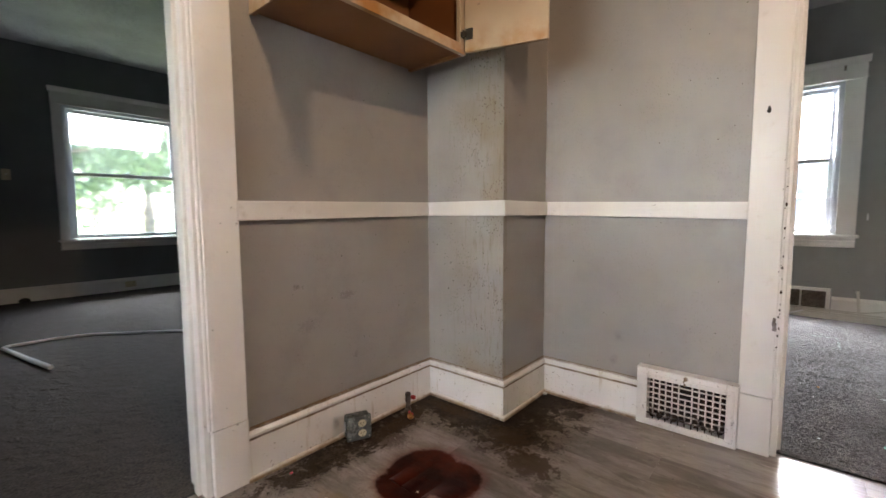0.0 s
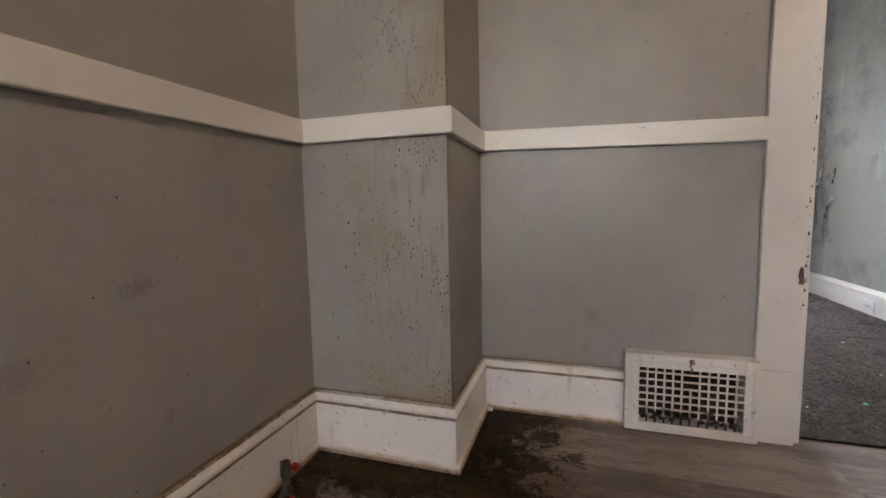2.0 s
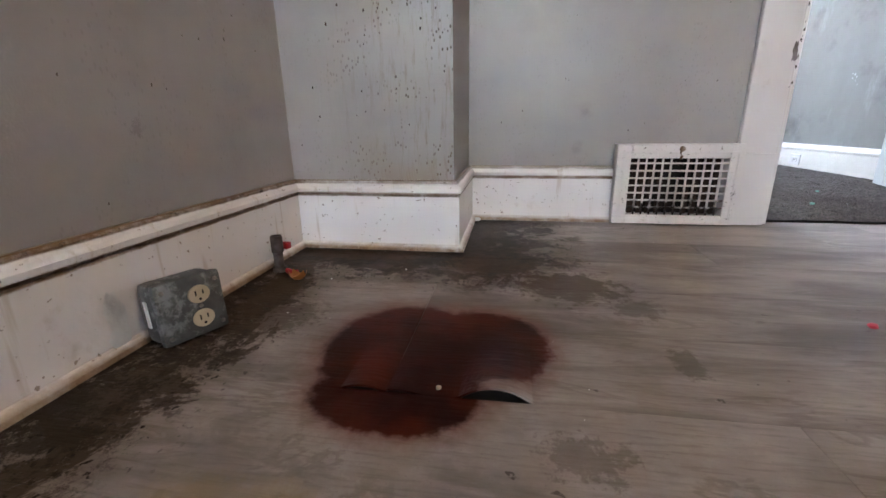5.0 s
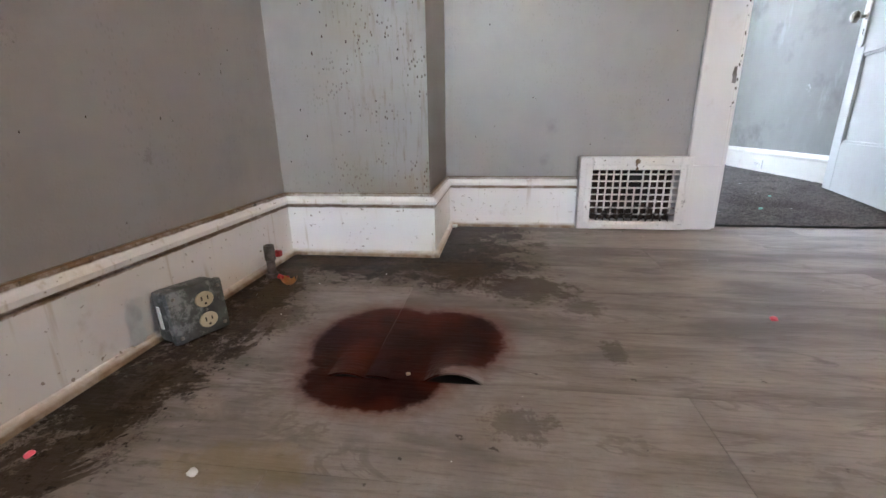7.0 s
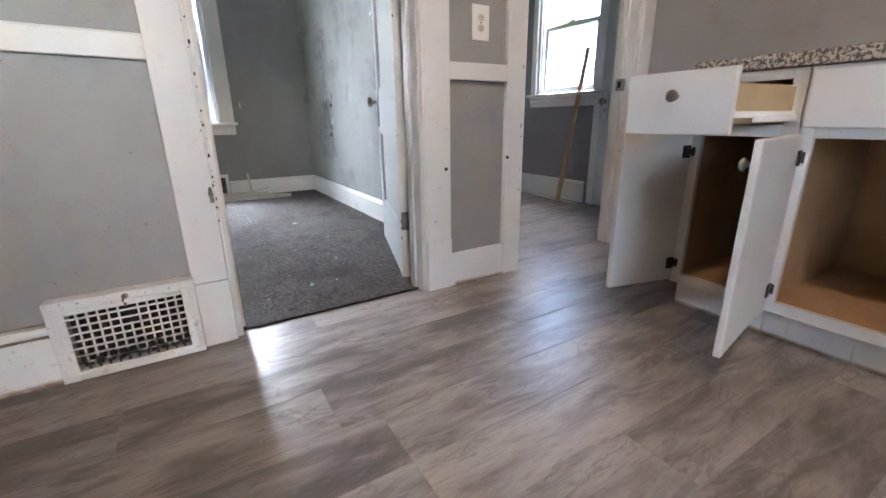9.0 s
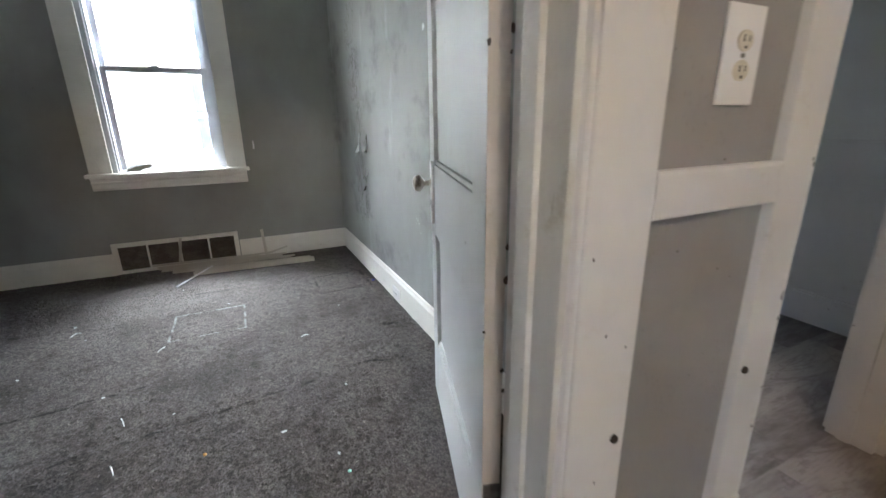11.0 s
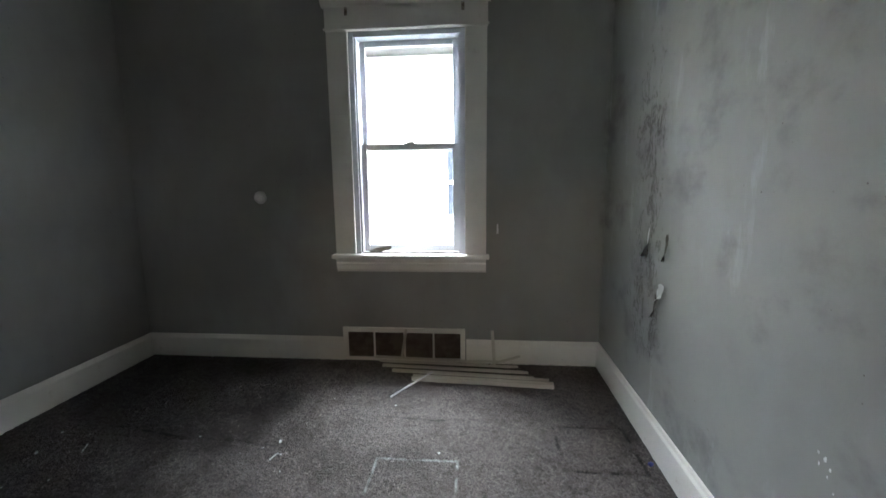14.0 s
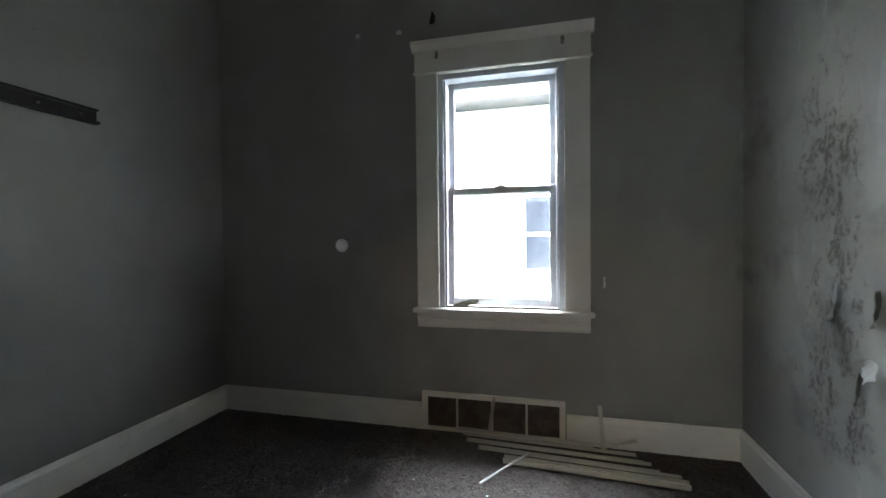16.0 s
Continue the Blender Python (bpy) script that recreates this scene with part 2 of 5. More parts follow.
n.over(n.rng(n.noise(420, 2), 0.62, 0.75, 0, 0.4), (0.09, 0.075, 0.066))
n.over(n.math('MULTIPLY', n.rng(n.noise(24, 8, rough=0.75), 0.54, 0.72), 0.35), (0.36, 0.335, 0.32))
n.over(n.math('MULTIPLY', n.rng(fine, 0.48, 0.68), 0.35), (0.12, 0.10, 0.09))
n.bump(fine, 0.0006)
n.bump(n.noise(3, 2), 0.004, 0.35)
# dirt film with painted shade in the stove's old corner, darker brown against walls
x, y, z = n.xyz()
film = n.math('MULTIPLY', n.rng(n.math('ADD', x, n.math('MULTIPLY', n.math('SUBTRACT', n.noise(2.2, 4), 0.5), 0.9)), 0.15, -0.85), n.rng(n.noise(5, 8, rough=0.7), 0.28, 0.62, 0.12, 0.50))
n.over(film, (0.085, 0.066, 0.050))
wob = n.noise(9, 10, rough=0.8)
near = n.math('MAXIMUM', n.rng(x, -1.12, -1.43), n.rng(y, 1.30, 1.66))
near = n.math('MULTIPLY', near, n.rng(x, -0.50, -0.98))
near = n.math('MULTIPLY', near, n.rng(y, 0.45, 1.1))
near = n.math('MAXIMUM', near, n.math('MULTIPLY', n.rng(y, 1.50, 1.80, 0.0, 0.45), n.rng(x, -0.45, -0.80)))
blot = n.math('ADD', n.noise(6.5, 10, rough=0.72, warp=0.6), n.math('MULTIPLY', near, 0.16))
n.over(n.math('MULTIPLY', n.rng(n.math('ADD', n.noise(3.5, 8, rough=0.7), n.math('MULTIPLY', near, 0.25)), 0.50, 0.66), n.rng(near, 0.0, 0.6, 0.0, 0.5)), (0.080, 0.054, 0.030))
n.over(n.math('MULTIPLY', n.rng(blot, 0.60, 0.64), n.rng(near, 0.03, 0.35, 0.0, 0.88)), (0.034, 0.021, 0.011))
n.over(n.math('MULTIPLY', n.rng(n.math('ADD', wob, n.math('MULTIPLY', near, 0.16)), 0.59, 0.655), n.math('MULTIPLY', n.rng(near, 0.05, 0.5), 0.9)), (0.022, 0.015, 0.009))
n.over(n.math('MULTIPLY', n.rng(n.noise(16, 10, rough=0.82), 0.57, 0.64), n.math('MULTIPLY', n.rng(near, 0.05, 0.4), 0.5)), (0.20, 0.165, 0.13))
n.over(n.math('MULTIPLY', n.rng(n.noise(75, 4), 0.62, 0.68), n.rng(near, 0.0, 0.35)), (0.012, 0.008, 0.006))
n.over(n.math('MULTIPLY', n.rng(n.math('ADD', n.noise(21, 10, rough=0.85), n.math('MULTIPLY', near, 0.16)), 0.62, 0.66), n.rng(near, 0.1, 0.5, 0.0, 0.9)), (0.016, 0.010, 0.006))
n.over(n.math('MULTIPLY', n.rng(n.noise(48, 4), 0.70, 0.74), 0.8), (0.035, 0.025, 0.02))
pat = ellipse(n, -1.11, 0.875, 0.13, 0.045, n.noise(12, 8, rough=0.75), 2.2)
n.over(n.rng(pat, 1.0, 0.4, 0.0, 0.5), (0.21, 0.155, 0.06))
for cx, cy, rx, ry, sc, am, col in ((-0.77, 0.98, 0.055, 0.035, 30, 4.4, 0.42), (-0.73, 1.46, 0.13, 0.10, 20, 3.6, 0.92), (-0.90, 1.58, 0.11, 0.09, 24, 4.2, 0.85), (-0.62, 1.36, 0.05, 0.05, 34, 3.5, 0.6),
                                    (-1.33, 1.40, 0.06, 0.17, 26, 3.4, 0.9), (-1.24, 1.62, 0.20, 0.045, 28, 3.2, 0.9), (-1.27, 1.25, 0.10, 0.08, 30, 4.0, 0.6), (-0.60, 1.18, 0.025, 0.05, 45, 3.0, 0.6)):
    pat = ellipse(n, cx, cy, rx, ry, n.noise(sc * 1.5, 10, rough=0.78), am)
    n.over(n.rng(pat, 0.95, 0.62, 0.0, col), (0.042, 0.024, 0.011))
# red-brown spill of three merged pools, with a feathered rim
edge = n.noise(22, 8, rough=0.72)
p = n.math('MINIMUM', ellipse(n, -1.005, 1.175, 0.122, 0.142, edge, 0.35), ellipse(n, -0.895, 1.195, 0.105, 0.115, edge, 0.5))
p = n.math('MINIMUM', p, ellipse(n, -0.99, 1.06, 0.108, 0.078, edge, 0.45))
n.over(n.rng(n.math('ADD', p, n.math('MULTIPLY', n.noise(60, 5), 0.35)), 1.62, 1.05, 0.0, 0.8), (0.125, 0.036, 0.017))
n.over(n.rng(p, 1.10, 0.94), n.mix(n.rng(n.noise(8, 5), 0.38, 0.68), (0.015, 0.003, 0.002), (0.066, 0.0105, 0.004)))
n.put(n.b.inputs['Specular IOR Level'], n.math('MULTIPLY', n.rng(p, 1.10, 0.94, 0.5, 0.10), n.math('MULTIPLY', n.rng(near, 0.0, 0.4, 1.0, 0.12), n.rng(film, 0.1, 0.5, 1.0, 0.55))))
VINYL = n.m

n = Nodes("bedroom_carpet", 0.95)
tuft = n.noise(190, 3, rough=0.65)
clump = n.noise(58, 5, rough=0.68)
n.color(n.mix(n.rng(tuft, 0.32, 0.68), (0.054, 0.045, 0.040), (0.205, 0.177, 0.162)))
n.over(n.rng(n.noise(2.2, 6, rough=0.6), 0.46, 0.66, 0.0, 0.6), (0.046, 0.037, 0.032))
n.over(n.rng(n.noise(9, 6, rough=0.65), 0.50, 0.68, 0.0, 0.6), (0.048, 0.039, 0.033))
n.over(n.rng(clump, 0.50, 0.60, 0.0, 0.7), (0.040, 0.033, 0.029))
n.over(n.rng(n.noise(66, 4, n.vec((1, 1, 1), (5.0, 3.0, 0.0)), 0.7), 0.58, 0.68, 0.0, 0.6), (0.27, 0.24, 0.22))
n.bump(clump, 0.02)
x, y, z = n.xyz()


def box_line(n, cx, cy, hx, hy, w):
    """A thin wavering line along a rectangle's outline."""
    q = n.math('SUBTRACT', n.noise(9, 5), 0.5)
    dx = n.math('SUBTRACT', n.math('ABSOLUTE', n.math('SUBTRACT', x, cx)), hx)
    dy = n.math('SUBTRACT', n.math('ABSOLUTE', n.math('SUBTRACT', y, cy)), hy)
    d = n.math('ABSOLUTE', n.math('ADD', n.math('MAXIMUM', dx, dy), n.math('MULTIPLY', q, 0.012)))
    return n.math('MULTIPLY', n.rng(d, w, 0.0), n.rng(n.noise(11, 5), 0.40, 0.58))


n.over(n.math('MULTIPLY', box_line(n, 0.079, 4.119, 0.174, 0.16, 0.010), 0.6), (0.42, 0.44, 0.43))
# second dent: shade along its pressed outline painted dark
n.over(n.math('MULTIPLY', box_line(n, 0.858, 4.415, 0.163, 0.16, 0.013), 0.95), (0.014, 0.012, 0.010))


def crease_shade(n, x0, x1, y0, slope, w):
    """A fold's shade painted as a dark wavering line across the pile from x0 to x1."""
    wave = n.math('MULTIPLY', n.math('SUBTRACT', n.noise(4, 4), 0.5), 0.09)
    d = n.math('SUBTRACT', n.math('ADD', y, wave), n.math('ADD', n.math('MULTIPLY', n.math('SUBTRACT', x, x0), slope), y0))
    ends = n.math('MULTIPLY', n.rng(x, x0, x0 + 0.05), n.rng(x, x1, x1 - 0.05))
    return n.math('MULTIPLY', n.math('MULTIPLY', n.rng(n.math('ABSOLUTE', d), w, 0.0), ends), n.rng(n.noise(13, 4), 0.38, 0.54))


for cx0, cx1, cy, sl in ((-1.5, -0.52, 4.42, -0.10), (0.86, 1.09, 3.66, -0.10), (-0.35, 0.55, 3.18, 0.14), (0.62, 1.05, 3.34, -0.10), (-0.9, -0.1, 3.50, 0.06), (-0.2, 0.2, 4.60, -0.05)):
    n.over(n.math('MULTIPLY', crease_shade(n, cx0, cx1, cy, sl, 0.013), 0.85), (0.014, 0.012, 0.010))
n.bump(tuft, 0.008)
CARPET = n.m
n = Nodes("living_room_carpet", 0.95)
n.color(n.mix(n.rng(n.noise(120, 3), 0.3, 0.7), (0.030, 0.023, 0.019), (0.078, 0.062, 0.050)))
n.over(n.rng(n.noise(1.7, 5), 0.5, 0.75, 0.0, 0.4), (0.085, 0.068, 0.056))
n.over(n.rng(n.noise(14, 6, rough=0.7), 0.52, 0.70, 0.0, 0.6), (0.024, 0.018, 0.015))
n.over(n.rng(n.noise(90, 4), 0.72, 0.76, 0.0, 0.7), (0.30, 0.27, 0.24))
n.bump(n.noise(110, 3), 0.008)
CARPET2 = n.m

CEIL = surface("ceiling_plaster", (0.42, 0.43, 0.42), (0.36, 0.37, 0.36), 1.5, 0.9, 60, 0.003).m
n = surface("stippled_ceiling", (0.55, 0.56, 0.55), (0.46, 0.47, 0.46), 3, 0.9, 24, 0.03)
STIPPLE = n.m
SASH = surface("sash_vinyl", (0.60, 0.62, 0.66), (0.52, 0.54, 0.58), 6, 0.35, 80, 0.0002).m
n = Nodes("window_glass", 0.02)
n.b.inputs["Transmission Weight"].default_value = 1.0
n.b.inputs["IOR"].default_value = 1.45
n.b.inputs["Base Color"].default_value = (0.95, 0.97, 0.97, 1)
GLASS = n.m
n = Nodes("dusty_glass", 0.06)
n.b.inputs["Transmission Weight"].default_value = 1.0
dust = n.t.nodes.new("ShaderNodeBsdfTranslucent")
dust.inputs["Color"].default_value = (0.75, 0.82, 0.84, 1)
blend = n.t.nodes.new("ShaderNodeMixShader")
n.link(n.rng(n.noise(5, 5), 0.3, 0.7, 0.008, 0.018), blend.inputs[0])
n.link(n.b.outputs[0], blend.inputs[1])
n.link(dust.outputs[0], blend.inputs[2])
n.link(blend.outputs[0], n.t.nodes["Material Output"].inputs["Surface"])
DUSTY_GLASS = n.m
n = surface("galvanised_steel", (0.125, 0.136, 0.134), (0.07, 0.075, 0.073), 30, 0.55, 200, 0.0005, 0.3)
n.over(n.rng(n.noise(70, 6, rough=0.7), 0.58, 0.70, 0, 0.6), (0.07, 0.055, 0.04))
n.over(n.rng(n.noise(26, 8, rough=0.75), 0.50, 0.62, 0, 0.7), (0.30, 0.32, 0.315))
n.over(n.rng(n.noise(45, 7, rough=0.75), 0.58, 0.66, 0, 0.6), (0.05, 0.048, 0.045))
GALV = n.m
PIPE = surface("dull_pipe", (0.15, 0.13, 0.115), (0.06, 0.048, 0.04), 40, 0.5, 150, 0.0005, 0.5).m
IVORY = surface("ivory_plastic", (0.55, 0.48, 0.33), (0.46, 0.40, 0.27), 20, 0.4, 100, 0.0001).m
WHITEP = surface("white_plastic", (0.84, 0.83, 0.82), (0.80, 0.79, 0.78), 12, 0.35, 100, 0.0001).m
# near-black: painted shade for recesses, slots and holes; also subfloors and a scrap
DARK = surface("near_black", (0.012, 0.011, 0.010), (0.02, 0.017, 0.014), 12, 0.8, 50, 0.0005).m
RUST = surface("rusty_louvre", (0.07, 0.045, 0.032), (0.035, 0.025, 0.02), 20, 0.65, 60, 0.0008, 0.3).m
DUSTY = surface("dusty_brown_louvre", (0.19, 0.155, 0.13), (0.11, 0.085, 0.07), 20, 0.65, 60, 0.0008, 0.2).m
GREYLOUVRE = surface("grey_louvre", (0.30, 0.28, 0.27), (0.10, 0.075, 0.06), 14, 0.6, 60, 0.0006, 0.4).m
BRASS = surface("worn_brass", (0.50, 0.46, 0.40), (0.15, 0.12, 0.09), 38, 0.34, 90, 0.0003, 0.9).m
HINGE_STEEL = surface("dull_hinge_steel", (0.16, 0.15, 0.14), (0.07, 0.06, 0.05), 40, 0.5, 90, 0.0003, 0.5).m
NICKEL = surface("brushed_nickel", (0.40, 0.38, 0.35), (0.28, 0.26, 0.24), 30, 0.3, 90, 0.0001, 0.95).m
BLACK = surface("black_steel", (0.006, 0.006, 0.006), (0.010, 0.010, 0.010), 18, 0.6, 90, 0.0003, 0.0).m
OAK = surface("cabinet_oak", (0.50, 0.33, 0.19), (0.40, 0.25, 0.135), 4, 0.5, 90, 0.0004)
n = OAK
n.over(n.rng(n.noise(1, 5, n.vec((30, 30, 3)), 0.6), 0.5, 0.75, 0, 0.5), (0.30, 0.15, 0.065))
OAK = n.m
DARKOAK = surface("dark_stained_wood", (0.26, 0.11, 0.035), (0.17, 0.068, 0.022), 3, 0.5, 90, 0.0004).m
PLY = surface("pale_ply", (0.55, 0.42, 0.26), (0.48, 0.36, 0.21), 6, 0.55, 90, 0.0003).m
CABWHITE = make_trim("cabinet_paint", (0.72, 0.71, 0.70), 0.12, 0.3).m
n = make_trim("yellowed_cabinet_paint", (0.66, 0.58, 0.45), 0.2, 0.3)
x, y, z = n.xyz()
n.over(n.math('MULTIPLY', n.rng(z, 1.74, 1.61), n.rng(n.noise(7, 4), 0.35, 0.7)), (0.42, 0.20, 0.05))
YELLOWED = n.m
n = Nodes("granite", 0.18)
n.color(n.mix(n.rng(n.noise(95, 4, rough=0.7), 0.42, 0.58), (0.10, 0.085, 0.075), (0.50, 0.45, 0.40)))
n.over(n.rng(n.cells(140), 0.0, 0.28, 0.8, 0), (0.03, 0.025, 0.025))
GRANITE = n.m
STRIP = make_trim("vinyl_strip", (0.60, 0.57, 0.50), 0.3, 0.2).m
RODW = surface("white_rod", (0.75, 0.75, 0.76), (0.68, 0.68, 0.69), 9, 0.35, 90, 0.0001).m
PLASTER = surface("torn_plaster", (0.80, 0.82, 0.81), (0.66, 0.67, 0.66), 30, 0.9, 60, 0.002).m
TORN = surface("dark_torn_paper", (0.05, 0.045, 0.035), (0.10, 0.09, 0.07), 30, 0.9, 60, 0.002).m
RED = surface("red_plastic", (0.45, 0.02, 0.02), (0.35, 0.015, 0.015), 9, 0.4, 90, 0.0001).m
PINK = surface("pink_plastic", (0.75, 0.10, 0.14), (0.65, 0.08, 0.11), 9, 0.4, 90, 0.0001).m
ORANGE = surface("orange_peel_paper", (0.55, 0.26, 0.07), (0.42, 0.17, 0.04), 30, 0.6, 90, 0.0004).m
MINT = surface("mint_paper", (0.30, 0.62, 0.52), (0.26, 0.55, 0.46), 9, 0.6, 90, 0.0001).m
SIDING = surface("siding_paint", (0.82, 0.82, 0.82), (0.76, 0.77, 0.78), 1.0, 0.5, 40, 0.001).m
SHINGLE = surface("roof_shingle", (0.10, 0.10, 0.11), (0.06, 0.06, 0.065), 5, 0.9, 30, 0.004).m
PANE = surface("dark_pane", (0.022, 0.028, 0.038), (0.014, 0.018, 0.026), 2, 0.12, 30, 0.0).m
LEAF = surface("leaves", (0.085, 0.14, 0.055), (0.045, 0.085, 0.033), 1.5, 0.6, 30, 0.002).m
BARK = surface("bark", (0.12, 0.09, 0.07), (0.07, 0.05, 0.04), 5, 0.9, 20, 0.01).m
GRASS = surface("grass_ground", (0.09, 0.13, 0.04), (0.06, 0.09, 0.03), 1, 0.9, 30, 0.01).m
WOOD = surface("raw_board", (0.42, 0.30, 0.20), (0.33, 0.23, 0.15), 4, 0.6, 90, 0.0005).m
BULB = Nodes("lit_bulb", 0.4)
BULB.b.inputs["Base Color"].default_value = (0.9, 0.85, 0.75, 1)
BULB = BULB.m


# ---- mesh tools ----
def box(bm, a, b, bevel=0.0, mi=0):
    """A box between two corners, its edges rounded by bevel."""
    lo = [min(p, q) for p, q in zip(a, b)]
    hi = [max(p, q) for p, q in zip(a, b)]
    vs = [bm.verts.new((x, y, z)) for x in (lo[0], hi[0]) for y in (lo[1], hi[1]) for z in (lo[2], hi[2])]
    fs = []
    for i in ((0, 1, 3, 2), (4, 6, 7, 5), (0, 4, 5, 1), (2, 3, 7, 6), (0, 2, 6, 4), (1, 5, 7, 3)):
        f = bm.faces.new([vs[j] for j in i])
        f.material_index = mi
        fs.append(f)
    if bevel > 0:
        es = {e for f in fs for e in f.edges}
        bmesh.ops.bevel(bm, geom=list(es), offset=bevel, segments=2, affect='EDGES', profile=0.6, clamp_overlap=True)
    return vs


def sweep(bm, prof, path, closed_ends=True):
    """A moulding: the profile (out from the wall, up) along a plan path with the room on its left, mitred at corners."""
    rows = []
    for i, p in enumerate(path):
        ns = []
        for a, b in ((i - 1, i), (i, i + 1)):
            if a >= 0 and b < len(path):
                d = Vector((path[b][0] - path[a][0], path[b][1] - path[a][1])).normalized()
                ns.append(Vector((-d.y, d.x)))
        m = ns[0] if len(ns) == 1 else (ns[0] + ns[1]) / (1 + ns[0].dot(ns[1]))
        rows.append([bm.verts.new((p[0] + m.x * d, p[1] + m.y * d, z)) for d, z in prof])
    for r, s in zip(rows, rows[1:]):
        for j in range(len(prof)):
            q = (j + 1) % len(prof)
            bm.faces.new((r[j], s[j], s[q], r[q]))
    if closed_ends:
        bm.faces.new(rows[0])
        bm.faces.new(rows[-1][::-1])


def lathe(bm, prof, seg=20, m=Matrix()):
    """Turns (radius, height) about z and moves it by m."""
    rings = []
    for r, h in prof:
        if r < 1e-6:
            rings.append([bm.verts.new(m @ Vector((0, 0, h)))])
        else:
            rings.append([bm.verts.new(m @ Vector((r * math.cos(2 * math.pi * i / seg), r * math.sin(2 * math.pi * i / seg), h))) for i in range(seg)])
    for a, b in zip(rings, rings[1:]):
        for i in range(seg):
            j = (i + 1) % seg
            if len(a) == 1 and len(b) == 1:
                continue
            if len(a) == 1:
                bm.faces.new((a[0], b[i], b[j]))
            elif len(b) == 1:
                bm.faces.new((a[i], a[j], b[0]))
            else:
                bm.faces.new((a[i], a[j], b[j], b[i]))


def tube(bm, pts, radii, seg=8):
    """A round bar along points."""
    rings = []
    for i, p in enumerate(pts):
        a, b = Vector(pts[max(i - 1, 0)]), Vector(pts[min(i + 1, len(pts) - 1)])
        q = (b - a).to_track_quat('Z', 'Y')
        rings.append([bm.verts.new(Vector(p) + q @ Vector((radii[i] * math.cos(2 * math.pi * k / seg), radii[i] * math.sin(2 * math.pi * k / seg), 0))) for k in range(seg)])
    for a, b in zip(rings, rings[1:]):
        for i in range(seg):
            bm.faces.new((a[i], a[(i + 1) % seg], b[(i + 1) % seg], b[i]))
    bm.faces.new(rings[0][::-1])
    bm.faces.new(rings[-1])


def finish(name, bm, mats, smooth=False):
    bmesh.ops.recalc_face_normals(bm, faces=bm.faces[:])
    me = bpy.data.meshes.new(name)
    bm.to_mesh(me)
    bm.free()
    for m in (mats if isinstance(mats, (list, tuple)) else [mats]):
        me.materials.append(m)
    if smooth:
        for p in me.polygons:
            p.use_smooth = True
        me.set_sharp_from_angle(angle=radians(35))
    return new(name, me)


def part(name, bm, mats, parent, label="", smooth=False):
    ob = finish(name, bm, mats, smooth)
    ob.parent = parent
    if label:
        ob["label"] = label
    return ob


def thing(name, label, category, m=Matrix(), group="", kind=""):
    ob = new(name)
    ob.empty_display_size = 0.1
    ob.matrix_basis = m
    return tagged(ob, label, category, group, kind)


def solid(name, bm, mats, label, category, group="", kind="", smooth=False, m=None):
    ob = finish(name, bm, mats, smooth)
    if m is not None:
        ob.matrix_basis = m
    return tagged(ob, label, category, group, kind)


def one_box(a, b, bevel=0.0):
    bm = bmesh.new()
    box(bm, a, b, bevel)
    return bm


# ---- walls, floors, ceilings ----
H = 2.76


def wall(name, axis, face0, face1, lo, hi, mat0, mat1, openings=(), label="", z0=-0.15, z1=H):
    """A wall along an axis ('x' or 'y') between two faces, with openings (from, to, bottom, top); mat0 on the face of the smaller coordinate."""
    bm = bmesh.new()
    cuts = sorted({lo, hi, *[o[0] for o in openings], *[o[1] for o in openings]})
    for a, b in zip(cuts, cuts[1:]):
        mid = (a + b) / 2
        gaps = [(o[2], o[3]) for o in openings if o[0] < mid < o[1]]
        spans, z = [], z0
        for g in sorted(gaps):
            spans.append((z, g[0]))
            z = g[1]
        spans.append((z, z1))
        for p, q in spans:
            if q - p > 1e-4:
                if axis == 'x':
                    box(bm, (a, face0, p), (b, face1, q))
                else:
                    box(bm, (face0, a, p), (face1, b, q))
    bmesh.ops.remove_doubles(bm, verts=bm.verts[:], dist=1e-5)
    bm.verts.index_update()
    twice = {}
    for f in bm.faces:
        twice.setdefault(frozenset(v.index for v in f.verts), []).append(f)
    bmesh.ops.delete(bm, geom=[f for fs in twice.values() if len(fs) > 1 for f in fs], context='FACES_ONLY')
    bmesh.ops.recalc_face_normals(bm, faces=bm.faces[:])
    k = 1 if axis == 'x' else 0
    for f in bm.faces:
        c = f.calc_center_median()[k]
        f.material_index = 0 if c < (face0 + face1) / 2 else 1
    me = bpy.data.meshes.new(name)
    bm.to_mesh(me)
    bm.free()
    me.materials.append(mat0)
    me.materials.append(mat1)
    return tagged(new(name, me), label, "wall", "", "structure")


KW, KE, KN, KS = -1.445, 2.14, 2.10, -2.30      # kitchen faces
BW, BE, BS, BN = -1.95, 1.095, 2.215, 5.285      # bedroom faces
LW, LN, LS = -6.35, 2.95, -0.44                   # living room faces
HE, HN = 2.90, 4.15                             # back hall faces
D1, D2 = (-0.03, 0.711), (1.259, 2.02)           # doorways in the kitchen's north wall
DW = (-0.19, 0.608)                              # doorway to the living room
DH = 2.06
WB = (-0.452, 0.250, 0.718, 2.075)                # bedroom window
WL = (1.02, 2.17, 0.65, 2.17)                   # living room window
WH = (3.06, 3.76, 0.93, 2.05)                   # hall window

